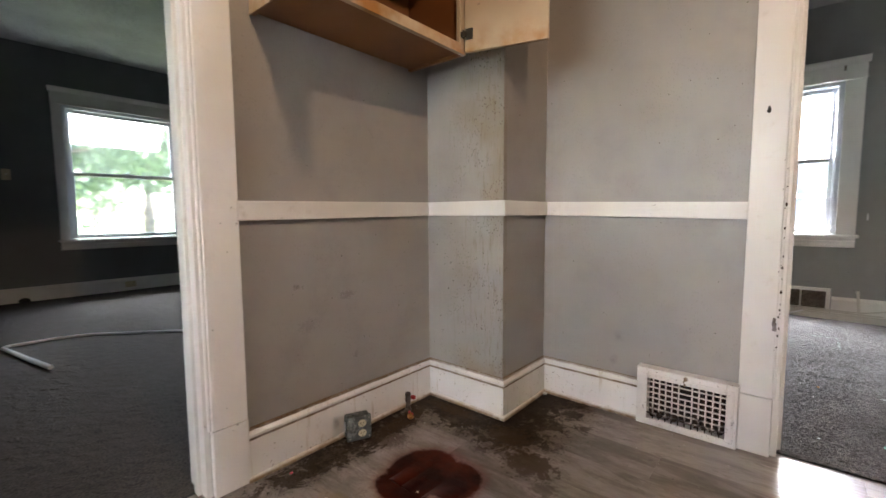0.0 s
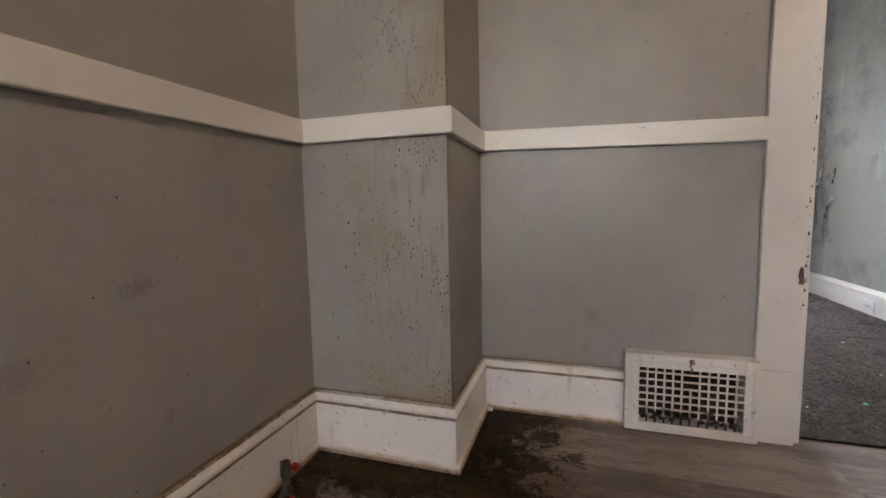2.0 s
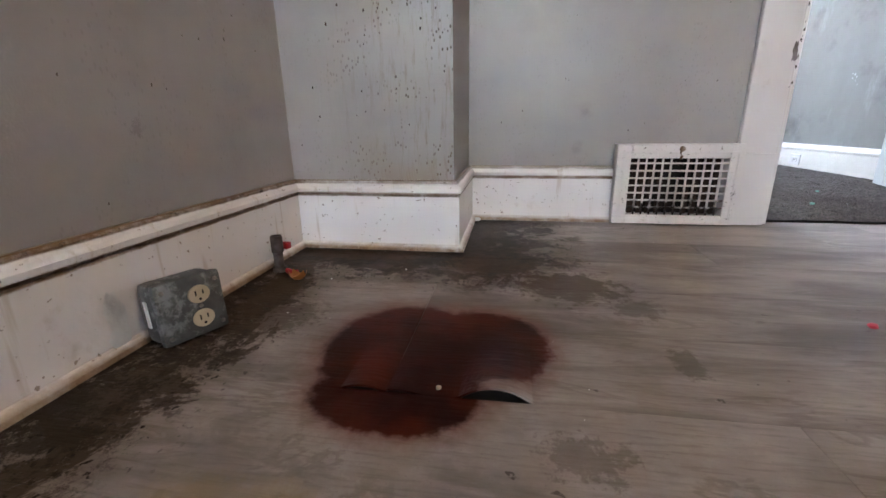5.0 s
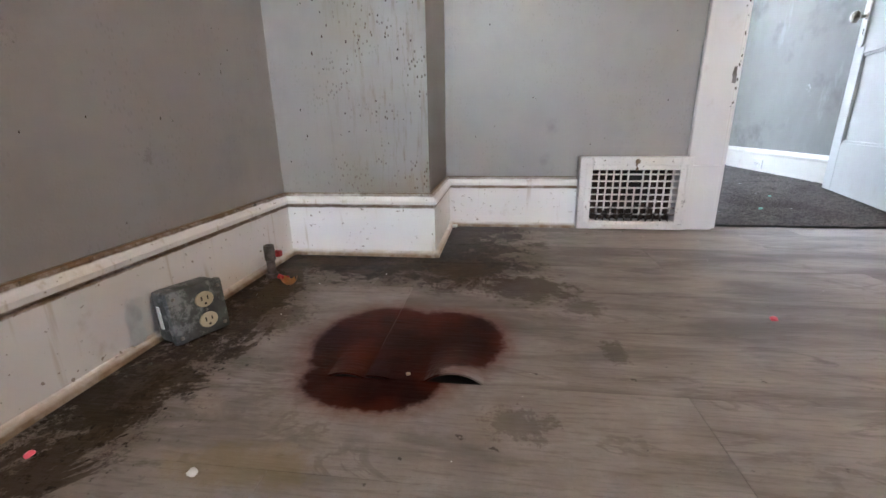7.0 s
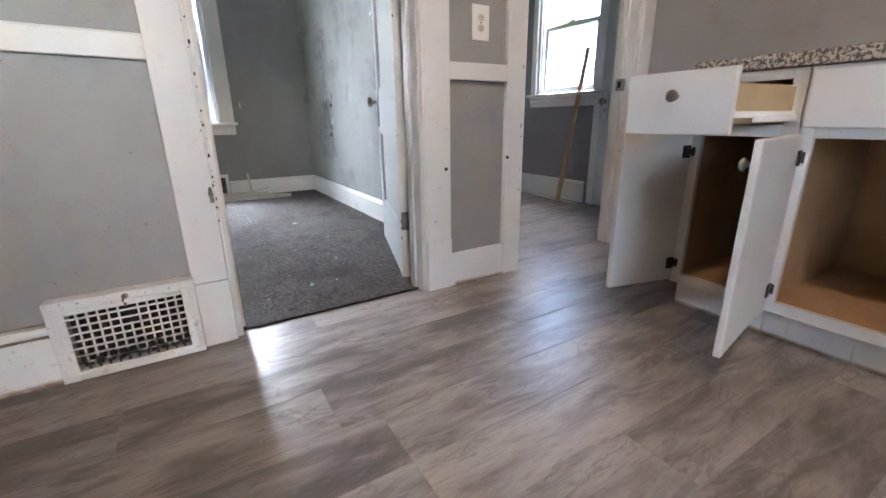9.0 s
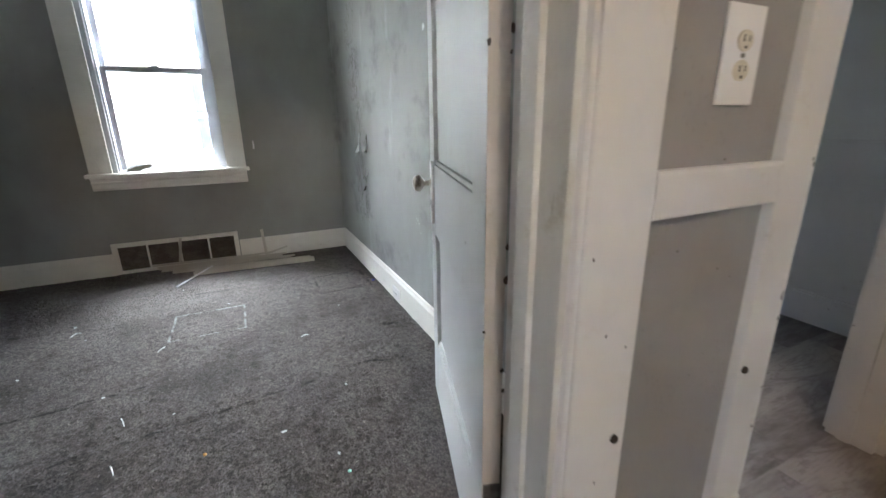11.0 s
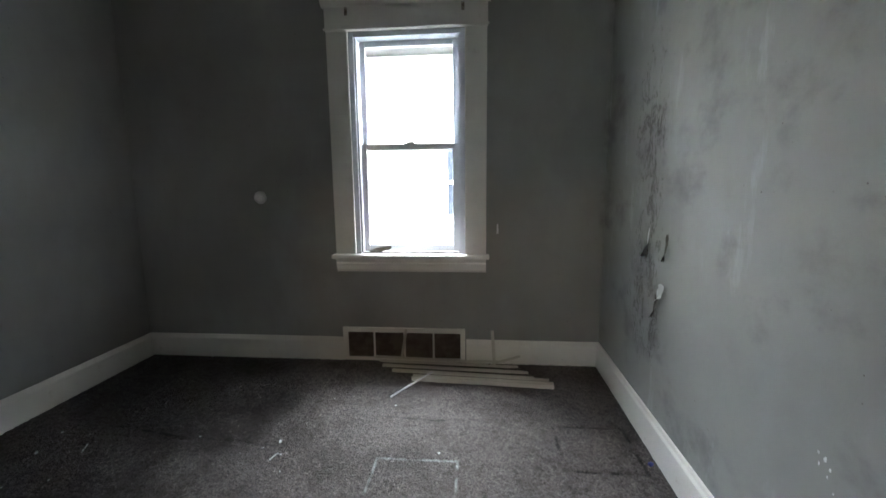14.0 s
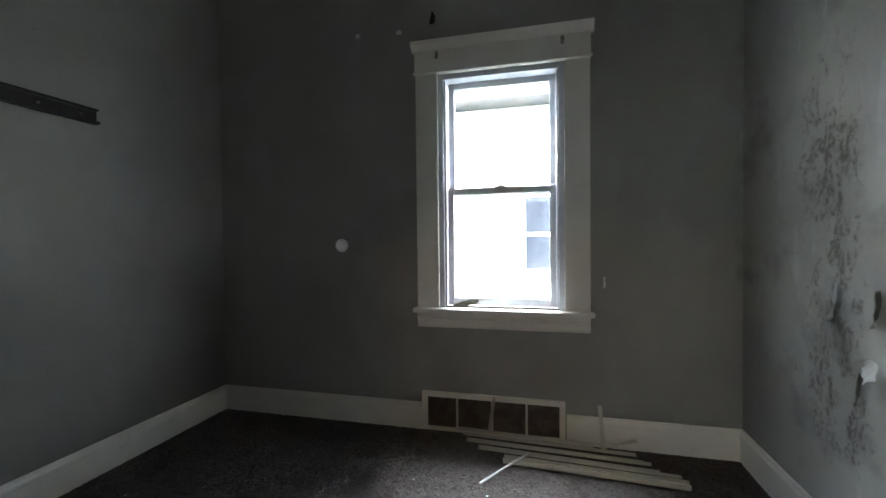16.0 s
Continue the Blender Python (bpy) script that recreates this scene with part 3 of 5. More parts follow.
wall("wall_north", 'x', KN, BS, KW, KE, KITCHEN, BEDROOM, [(*D1, -0.15, DH), (*D2, -0.15, DH)], "grey painted kitchen wall with two doorways")
wall("wall_west", 'y', KW - 0.13, KW, KS, KN, LIVING, KITCHEN, [(*DW, -0.15, DH)], "grey painted kitchen wall with a doorway")
wall("wall_east", 'y', KE, KE + 0.14, KS, BS, KITCHEN, SIDING, [], "grey painted kitchen wall behind the counter")
wall("wall_south", 'x', KS - 0.14, KS, KW - 0.13, KE + 0.14, SIDING, KITCHEN, [(-1.35, -0.15, 0.95, 2.05)], "grey painted kitchen wall with a window")
wall("wall_bedroom_north", 'x', BN, BN + 0.16, BW - 0.14, BE + 0.14, BEDROOM, SIDING, [(WB[0], WB[1], WB[2], WB[3])], "grey-green bedroom wall with a window")
wall("wall_bedroom_east", 'y', BE, BE + 0.14, BS, BN, BEDROOM, HALL, [], "grey bedroom wall stained by mould and peeling")
wall("wall_bedroom_west", 'y', BW - 0.14, BW, BS, BN, LIVING, BEDROOM, [], "dark grey bedroom wall with a bracket rail")
wall("wall_bedroom_south", 'x', KN, BS, BW - 0.14, KW, LIVING, BEDROOM, [], "grey bedroom wall beside the door")
wall("wall_living_west", 'y', LW - 0.16, LW, LS, LN, SIDING, LIVING, [(WL[0], WL[1], WL[2], WL[3])], "dark grey living room wall with a wide window")
wall("wall_living_north", 'x', LN, LN + 0.14, LW - 0.16, BW - 0.14, LIVING, SIDING, [], "dark grey living room wall")
wall("wall_living_south", 'x', LS - 0.14, LS, LW - 0.16, KW - 0.13, SIDING, LIVING, [], "dark grey living room wall")
wall("wall_hall_east", 'y', HE, HE + 0.14, BS - 0.15, HN, HALL, SIDING, [(WH[0], WH[1], WH[2], WH[3])], "grey back hall wall with a window")
wall("wall_hall_north", 'x', HN, HN + 0.14, BE + 0.14, HE + 0.14, HALL, SIDING, [], "grey back hall wall")
wall("wall_hall_south", 'x', KN, BS, KE + 0.14, HE, SIDING, HALL, [], "grey back hall wall")

bm = bmesh.new()
box(bm, (KW, 1.70, -0.02), (-1.0, KN + 0.01, H))
solid("chimney_breast", bm, KITCHEN, "grey boxed-in chimney flecked with grease drips", "chimney", kind="structure")

for nm, a, b, m, lb in (
        ("ceiling_kitchen", (KW - 0.13, KS - 0.14, H), (KE + 0.14, BS - 0.07, H + 0.2), CEIL, "pale plaster kitchen ceiling"),
        ("ceiling_bedroom", (BW - 0.14, BS - 0.07, H), (BE + 0.07, BN + 0.16, H + 0.2), CEIL, "pale plaster bedroom ceiling"),
        ("ceiling_living", (LW - 0.16, LS - 0.14, H), (KW - 0.13, BS - 0.07, H + 0.2), STIPPLE, "swirl-textured living room ceiling"),
        ("ceiling_living_back", (LW - 0.16, BS - 0.07, H), (BW - 0.14, LN + 0.14, H + 0.2), STIPPLE, "swirl-textured living room ceiling"),
        ("ceiling_hall", (BE + 0.07, BS - 0.07, H), (HE + 0.14, HN + 0.14, H + 0.2), CEIL, "pale plaster hall ceiling")):
    solid(nm, one_box(a, b), m, lb, "ceiling", kind="structure")

floor_kitchen = solid("floor_kitchen", one_box((KW - 0.06, KS, -0.12), (KE, 2.13, -0.006)), DARK, "grey-brown vinyl plank floor with dark stains", "floor", kind="structure")
floor_hall = solid("floor_hall", one_box((BE + 0.14, 2.13, -0.12), (HE, HN, -0.006)), DARK, "grey vinyl plank floor of the back hall", "floor", kind="structure")


def carpet(name, x0, x1, y0, y1, step, mat, label, dents=()):
    """A pile carpet with a tufted surface; dents: rectangles pressed in by furniture."""
    nx, ny = int((x1 - x0) / step), int((y1 - y0) / step)
    gx, gy = np.meshgrid(np.linspace(x0, x1, nx + 1), np.linspace(y0, y1, ny + 1))
    r = np.random.RandomState(4)
    z = 0.006 + r.rand(*gx.shape) * 0.0045
    for cx0, cx1, cy0, cy1, depth in dents:
        ex = np.minimum(abs(gx - cx0), abs(gx - cx1)) + 0.004 * r.randn(*gx.shape)
        ey = np.minimum(abs(gy - cy0), abs(gy - cy1)) + 0.004 * r.randn(*gx.shape)
        inx = (gx > cx0 - 0.01) & (gx < cx1 + 0.01)
        iny = (gy > cy0 - 0.01) & (gy < cy1 + 0.01)
        d = np.where(iny, ex, 9)
        d = np.minimum(d, np.where(inx, ey, 9))
        z -= depth * np.exp(-(d / 0.011) ** 2)
    px = gx + (r.rand(*gx.shape) - 0.5) * step * 0.8
    py = gy + (r.rand(*gx.shape) - 0.5) * step * 0.8
    px[:, 0], px[:, -1], py[0, :], py[-1, :] = x0, x1, y0, y1
    py[0, :] += (r.rand(nx + 1) - 0.5) * 0.01
    verts = np.stack([px, py, z], -1).reshape(-1, 3)
    i = np.arange(nx * ny) + np.arange(nx * ny) // nx
    faces = np.stack([i, i + 1, i + nx + 2, i + nx + 1], -1)
    me = bpy.data.meshes.new(name)
    me.from_pydata(verts.tolist(), [], faces.tolist())
    me.materials.append(mat)
    return tagged(new(name, me), label, "carpet", "", "structure")


DENTS = [(-0.095, 0.252, 3.96, 4.278, 0.004), (0.695, 1.02, 4.255, 4.575, 0.009), (-1.5, -0.55, 4.345, 5.6, 0.006), (0.9, 1.4, 2.0, 3.65, 0.008), (-0.25, 0.45, 2.0, 3.24, 0.006), (0.70, 1.5, 2.0, 3.32, 0.006)]
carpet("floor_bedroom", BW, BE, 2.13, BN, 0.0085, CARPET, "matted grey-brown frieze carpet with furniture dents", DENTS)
carpet("floor_living", LW, KW - 0.06, LS, LN, 0.03, CARPET2, "dark grey worn living room carpet")
solid("floor_slab", one_box((LW, LS, -0.14), (KW - 0.06, LN, -0.002)), DARK, "dark subfloor under the living room carpet", "subfloor", kind="structure")
solid("floor_slab_bedroom", one_box((BW, 2.13, -0.14), (BE, BN, -0.002)), DARK, "dark subfloor under the bedroom carpet", "subfloor", kind="structure")


# ---- mouldings ----
TALL = [(0, 0), (0.016, 0), (0.016, 0.146), (0.012, 0.149), (0.012, 0.153), (0.021, 0.156), (0.023, 0.166), (0.018, 0.173), (0.011, 0.178), (0.011, 0.182), (0.007, 0.187), (0, 0.187)]
LOW = [(0, 0), (0.016, 0), (0.016, 0.126), (0.020, 0.130), (0.020, 0.143), (0.013, 0.154), (0.009, 0.166), (0, 0.166)]
SHOE = [(0, 0), (0.013, 0), (0.012, 0.008), (0.007, 0.014), (0, 0.016)]
RAIL = [(0, 0.917), (0.020, 0.917), (0.022, 0.920), (0.022, 0.978), (0.020, 0.984), (0, 0.984)]


def moulding(name, prof, path, mat, label, cat):
    bm = bmesh.new()
    sweep(bm, prof, path)
    return solid(name, bm, mat, label, cat, kind="structure")


KPATH = [(-0.52, KN), (-1.0, KN), (-1.0, 1.70), (KW, 1.70), (KW, 0.735)]
moulding("baseboard", TALL, KPATH, BASE, "white baseboard with grimy moulded top", "baseboard")
shoe = [(x + 0.016 * a, y + 0.016 * b) for (x, y), (a, b) in zip(KPATH, ((0, -1), (1, -1), (1, -1), (1, -1), (1, 0)))]
moulding("baseboard_shoe", SHOE, shoe, BASE, "dirty white quarter-round along the baseboard", "trim")
rail = moulding("trim_chair_rail", RAIL, [(-0.155, KN), (-1.0, KN), (-1.0, 1.70), (KW, 1.70), (KW, 0.735)], TRIM, "flat white chair rail round the kitchen wall", "trim")
for v in rail.data.vertices:  # the old rail runs slightly out of level
    v.co.z += 0.007 - 0.022 * max(0, v.co.x + 1.0) - (0.012 * max(0, 1.70 - v.co.y) if v.co.x < -1.4 else 0)
moulding("trim_pier_rail", [(d, z - 0.031) for d, z in RAIL], [(1.142, KN), (0.849, KN)], TRIM, "flat white chair rail between two door casings", "trim")
moulding("baseboard_pier", [(0, 0), (0.018, 0), (0.018, 0.147), (0.014, 0.152), (0, 0.152)], [(1.142, KN), (0.849, KN)], TRIM, "white baseboard between two door casings", "baseboard")
moulding("baseboard_pier_shoe", SHOE, [(1.142, KN - 0.018), (0.87, KN - 0.018)], BASE, "loose white shoe moulding", "trim")
moulding("baseboard_kitchen_south", TALL, [(KW, -0.345), (KW, KS), (1.4, KS)], BASE, "white baseboard with grimy moulded top", "baseboard")
moulding("baseboard_bedroom_east", LOW, [(BE, 2.40), (BE, BN), (0.255, BN)], CREAM, "cream painted bedroom baseboard", "baseboard")
moulding("baseboard_bedroom_west", LOW, [(-0.565, BN), (BW, BN), (BW, BS), (-0.15, BS)], CREAM, "cream painted bedroom baseboard", "baseboard")
moulding("baseboard_living", LOW, [(BW - 0.14, LN), (LW, LN), (LW, LS), (KW - 0.14, LS)], TRIM, "white living room baseboard", "baseboard")
moulding("baseboard_hall", TALL, [(HE, 3.10), (HE, HN), (BE + 0.14, HN), (BE + 0.14, BS + 0.1)], TRIM, "white back hall baseboard", "baseboard")


def casing(name, m, width, height, wall_depth, left=0.12, right=0.12, mat=TRIM, label="", back=True, stop=0.0, jamb=None):
    """Door casing and jamb. Local: opening from x=0 to width, wall face at y=0, room towards -y, wall reaching to +wall_depth."""
    t = thing(name, label, "door frame", m, kind="structure")
    th = 0.020
    for side, w, a in (("l", left, -0.022), ("r", right, width + 0.022)):
        if w:
            s = -1 if side == "l" else 1
            part("side_casing", one_box((a, -th, 0.228), (a + s * w, 0, height + 0.022), 0.003), mat, t)
            part("plinth_block", one_box((a - s * 0.001, -th - 0.004, 0), (a + s * (w + 0.001), 0, 0.227), 0.003), mat, t)
            part("casing_bead", one_box((a - s * 0.010, -th + 0.004, 0.228), (a, 0, height + 0.022), 0.004), mat, t)
    part("head_casing", one_box((-0.022 - left - 0.01, -th - 0.002, height + 0.023), (width + 0.022 + right + 0.01, 0, height + 0.16), 0.003), mat, t)
    part("cap", one_box((-0.022 - left - 0.03, -th - 0.03, height + 0.161), (width + 0.022 + right + 0.03, 0, height + 0.19), 0.006), mat, t)
    part("jamb", one_box((-0.0, -0.004, 0), (-0.02, wall_depth + 0.004, height), 0.002), mat, t)
    part("jamb", one_box((width, -0.004, 0), (width + 0.02, wall_depth + 0.004, height), 0.002), jamb or mat, t)
    part("head_jamb", one_box((-0.02, -0.004, height), (width + 0.02, wall_depth + 0.004, height + 0.02), 0.002), mat, t)
    if stop:
        for a, b in ((0, 0.012), (width, width - 0.012)):
            part("door_stop", one_box((a, stop, 0.002), (b, stop + 0.035, height - 0.012), 0.002), jamb if jamb and a else mat, t)
    if back:
        for w, a, s in ((left, -0.022, -1), (right, width + 0.022, 1)):
            if w:
                part("back_casing", one_box((a, wall_depth, 0), (a + s * min(w, 0.11), wall_depth + th, height + 0.022), 0.003), mat, t)
        part("back_head", one_box((-0.022 - left, wall_depth, height + 0.023), (width + 0.022 + right, wall_depth + th, height + 0.16), 0.003), mat, t)
    return t


door_frame_1 = casing("trim_door_1", pose(D1[0] + 0.002, KN, 0), D1[1] - D1[0] - 0.004, DH - 0.022, BS - KN, 0.105, 0.118, TRIM, "chipped white casing round the bedroom doorway", stop=0.05, jamb=JAMB)
casing("trim_door_2", pose(D2[0] + 0.004, KN, 0), D2[1] - D2[0] - 0.008, DH - 0.022, BS - KN, 0.099, 0.09, TRIM, "scuffed white casing round the back hall doorway", stop=0.05)
casing("trim_door_3", pose(KW, DW[0] + 0.004, 0, 0, 0, 90), DW[1] - DW[0] - 0.008, DH - 0.022, 0.13, 0.115, 0.115, TRIM, "white casing round the living room doorway", back=False, stop=0.035)


def window(name, m, w, z0, z1, cw, label, meet=0.5, depth=0.16, mat=CREAM, glass=GLASS):
    """A double-hung window. Local: opening centred on x, wall face at y=0, room towards -y."""
    t = thing(name, label, "window", m, kind="structure")
    h = w / 2
    th = 0.022
    for s in (-1, 1):
        part("side_casing", one_box((s * h, -th, z0 + 0.002), (s * (h + cw), 0, z1), 0.003), mat, t)
        part("jamb", one_box((s * h, -0.002, z0), (s * (h - 0.030), depth, z1), 0.002), SASH, t)
        part("stop_bead", one_box((s * (h - 0.030), 0.012, z0 + 0.01), (s * (h - 0.042), 0.036, z1 - 0.03), 0.002), SASH, t)
    part("head_casing", one_box((-h - cw - 0.004, -th - 0.003, z1 + 0.001), (h + cw + 0.004, 0, z1 + 0.135), 0.003), mat, t)
    bm = bmesh.new()
    sweep(bm, [(0, z1 + 0.136), (0.030, z1 + 0.136), (0.034, z1 + 0.145), (0.050, z1 + 0.165), (0.056, z1 + 0.185), (0, z1 + 0.185)], [(h + cw + 0.02, 0), (-h - cw - 0.02, 0)])
    part("cap_moulding", bm, mat, t)
    part("head_bead", one_box((-h - cw - 0.012, -th - 0.012, z1 + 0.004), (h + cw + 0.012, -th - 0.003, z1 + 0.016), 0.003), mat, t)
    part("head_jamb", one_box((-h + 0.030, -0.002, z1 - 0.030), (h - 0.030, depth, z1), 0.002), SASH, t)
    part("window_sill", one_box((-h - cw - 0.02, -0.062, z0 - 0.026), (h + cw + 0.02, 0.030, z0), 0.007), mat, t)
    bm = bmesh.new()
    sweep(bm, [(0, z0 - 0.115), (0.010, z0 - 0.115), (0.020, z0 - 0.100), (0.022, z0 - 0.072), (0.030, z0 - 0.066), (0.030, z0 - 0.058), (0.024, z0 - 0.054), (0.026, z0 - 0.042), (0.038, z0 - 0.032), (0.038, z0 - 0.027), (0, z0 - 0.027)], [(h + cw, 0), (-h - cw, 0)])
    part("apron", bm, mat, t)
    part("outer_sill", one_box((-h, 0.030, z0 - 0.02), (h, depth + 0.03, z0 + 0.006), 0.003), PIPE, t, "dark weathered sill under the sash")
    zm = z0 + (z1 - z0) * meet
    a = h - 0.042
    for nm, y0, y1, p, q, bot in (("upper_sash", 0.078, 0.108, zm - 0.02, z1 - 0.030, 0.036), ("lower_sash", 0.040, 0.070, z0 + 0.013, zm + 0.02, 0.042)):
        bm = bmesh.new()
        st = 0.036
        box(bm, (-a, y0, p), (-a + st, y1, q), 0.003)
        box(bm, (a - st, y0, p), (a, y1, q), 0.003)
        box(bm, (-a + st, y0 + 0.001, q - 0.036), (a - st, y1 - 0.001, q), 0.003)
        box(bm, (-a + st, y0 + 0.001, p), (a - st, y1 - 0.001, p + bot), 0.003)
        sash = part(nm, bm, SASH, t)
        g = part("pane", one_box((-a + st - 0.004, y0 + 0.012, p + bot - 0.004), (a - st + 0.004, y0 + 0.016, q - 0.032)), glass, sash)
        g.visible_shadow = False
    bm = bmesh.new()
    box(bm, (-0.035, 0.036, zm + 0.020), (0.035, 0.072, zm + 0.026), 0.002)
    box(bm, (-0.012, 0.040, zm + 0.026), (0.030, 0.062, zm + 0.036), 0.003)
    part("sash_lock", bm, SASH, t)
    return t


window("window_1", pose((WB[0] + WB[1]) / 2, BN, 0), WB[1] - WB[0], WB[2] + 0.012, WB[3], 0.13, "double-hung white window with a cream moulded casing")
window("window_2", pose(LW, (WL[0] + WL[1]) / 2, 0, 0, 0, 90), WL[1] - WL[0], WL[2] + 0.012, WL[3], 0.085, "wide double-hung living room window in white casing", mat=TRIM, glass=DUSTY_GLASS)
window("window_3", pose(HE, (WH[0] + WH[1]) / 2, 0, 0, 0, -90), WH[1] - WH[0], WH[2] + 0.012, WH[3], 0.06, "double-hung back hall window in white casing", mat=TRIM)
window("window_4", pose(-0.75, KS, 0, 0, 0, 180), 1.2, 0.962, 2.05, 0.10, "double-hung kitchen window in white casing", mat=TRIM)


# ---- bedroom door ----
def panel_leaf(bm, w, h, t, stile, rails, bev=0.002):
    """A framed leaf from (0,0,0) to (w,t,h): stiles and rails (z from, to), recessed panels with sticking between them."""
    box(bm, (0, 0, 0), (stile, t, h), bev)
    box(bm, (w - stile, 0, 0), (w, t, h), bev)
    for a, b in rails:
        box(bm, (stile, 0.0005, a), (w - stile, t - 0.0005, b), bev)
    for (a, b), (c, d) in zip(rails, rails[1:]):
        box(bm, (stile, 0.014, b), (w - stile, t - 0.014, c))
        for y0, y1 in ((0.005, 0.0145), (t - 0.0145, t - 0.005)):
            box(bm, (stile, y0, b), (w - stile, y1, b + 0.012), 0.003)
            box(bm, (stile, y0, c - 0.012), (w - stile, y1, c), 0.003)


def knob_set(parent, x, z, face, out, plate_mat=TRIM):
    """A knob with its long plate on a door face at local (x, face, z), standing out along local y by sign out."""
    bm = bmesh.new()
    y0, y1 = sorted((face, face + out * 0.008))
    box(bm, (x - 0.026, y0, z - 0.125), (x + 0.026, y1, z + 0.062), 0.003)
    box(bm, (x - 0.018, y0, z + 0.060), (x + 0.018, y1, z + 0.070), 0.0018)
    box(bm, (x - 0.018, y0, z - 0.134), (x + 0.018, y1, z - 0.123), 0.0018)
    pl = part("lock_plate", bm, plate_mat, parent, "painted-over metal lock plate")
    bm = bmesh.new()
    q = Matrix.Translation((x, face + out * 0.008, z - 0.06)) @ Euler((radians(-90 * out), 0, 0)).to_matrix().to_4x4()
    lathe(bm, [(0.0, 0.0012), (0.0055, 0.0012), (0.0055, 0.0)], 12, q)
    box(bm, (x - 0.002, face + out * 0.007, z - 0.082), (x + 0.002, face + out * 0.0092, z - 0.062))
    part("keyhole", bm, DARK, pl)
    bm = bmesh.new()
    q = Matrix.Translation((x, face + out * 0.003, z)) @ Euler((radians(-90 * out), 0, 0)).to_matrix().to_4x4()
    lathe(bm, [(0.0, 0.0), (0.017, 0.0), (0.016, 0.006), (0.009, 0.010), (0.008, 0.026), (0.016, 0.032), (0.0265, 0.040), (0.0285, 0.047), (0.026, 0.050), (0.0265, 0.053), (0.022, 0.060), (0.012, 0.064), (0.0, 0.065)], 24, q)
    part("door_knob", bm, BRASS, parent, "tarnished brass knob", smooth=True)


HX, HY = 0.693, 2.264
door_1 = thing("door_1", "open white two-panel bedroom door with worn edges", "door", pose(HX, HY, 0.016, 0, 0, 90 - 17.4), kind="structure")
bm = bmesh.new()
panel_leaf(bm, 0.80, 2.0, 0.036, 0.105, [(0, 0.24), (0.65, 0.88), (1.88, 2.0)])
for v in bm.verts:
    v.co.y = -v.co.y
part("leaf", bm, DOORPAINT, door_1)
part("hinge_edge", one_box((-0.0028, -0.0357, 0.001), (0.0, -0.0003, 1.999), 0.0008), EDGE, door_1, "worn tan-cream painted edge")
knob_set(door_1, 0.728, 0.818, 0.0, 1)
knob_set(door_1, 0.728, 0.818, -0.036, -1)
for hz in (0.275, 1.74):
    bm = bmesh.new()
    box(bm, (-0.006, -0.040, hz - 0.042), (-0.0028, -0.002, hz + 0.042), 0.0008)
    box(bm, (-0.042, -0.046, hz - 0.042), (-0.003, -0.042, hz + 0.042), 0.0008)
    tube(bm, [(-0.004, -0.041, hz - 0.05), (-0.004, -0.041, hz + 0.05)], [0.006, 0.006], 10)
    part("hinge", bm, HINGE_STEEL, door_1, "dull grey steel hinge")


# ---- kitchen: wall register ----
def kitchen_register():
    t = thing("wall_register", "white painted cast-iron wall register with a rusty grille", "vent", pose(-0.334, KN, 0))
    # local: x from -0.186 to 0.186, front at y=-0.055
    bm = bmesh.new()
    f = -0.052
    for a, b in (((-0.186, f, 0.004), (-0.143, -0.001, 0.258)), ((0.145, f, 0.004), (0.184, -0.001, 0.258)),
                 ((-0.143, f, 0.004), (0.145, -0.001, 0.034)), ((-0.143, f, 0.214), (0.145, -0.001, 0.258))):
        box(bm, a, b, 0.003)
    for a, b in (((-0.168, f - 0.003, 0.020), (0.170, f, 0.027)), ((-0.168, f - 0.003, 0.228), (0.170, f, 0.235)),
                 ((-0.172, f - 0.003, 0.020), (-0.165, f, 0.235)), ((0.165, f - 0.003, 0.020), (0.172, f, 0.235))):
        box(bm, a, b, 0.0015)
    part("register_frame", bm, REGISTER, t)
    # flat sheet on the wall; its near-black stands for the duct's shade
    part("back", one_box((-0.143, -0.006, 0.034), (0.145, -0.002, 0.214)), DARK, t, "near-black sheet painted as the shade inside the duct")
    vb = one_box((-0.0027, f + 0.004, 0.032), (0.0027, f + 0.010, 0.216), 0.001)
    first = part("grille_bar", vb, GRILLE, t)
    first.location.x = -0.119
    for i in range(1, 11):
        o = first.copy()
        scene.collection.objects.link(o)
        o.location.x = -0.119 + i * 0.0245
        if i == 5:
            o.scale.z = 0.72  # snapped off near the top
    hb = one_box((-0.144, f + 0.003, -0.0027), (0.146, f + 0.009, 0.0027), 0.001)
    first = part("grille_bar", hb, GRILLE, t)
    first.location.z = 0.058
    for i in range(1, 7):
        o = first.copy()
        scene.collection.objects.link(o)
        o.location.z = 0.058 + i * 0.0235
    vane = bmesh.new()
    box(vane, (-0.010, -0.001, 0.034), (0.010, 0.001, 0.212))
    fv = part("louvre", vane, RUST, t)
    fv.location, fv.rotation_euler = (-0.125, -0.022, 0), (0, 0, radians(28))
    for i in range(1, 10):
        if i in (4, 5):
            continue
        o = fv.copy()
        scene.collection.objects.link(o)
        o.location.x = -0.125 + i * 0.028
    bm = bmesh.new()
    tube(bm, [(0.0, f - 0.004, 0.212), (0.002, f - 0.008, 0.222), (-0.003, f - 0.008, 0.232), (0.003, f - 0.007, 0.242)], [0.003, 0.004, 0.003, 0.002], 8)
    lathe(bm, [(0.0, 0), (0.009, 0), (0.008, 0.005), (0, 0.006)], 12, Matrix.Translation((0.004, f, 0.243)) @ Euler((radians(90), 0, 0)).to_matrix().to_4x4())
    part("lever", bm, BASE, t)
    return t


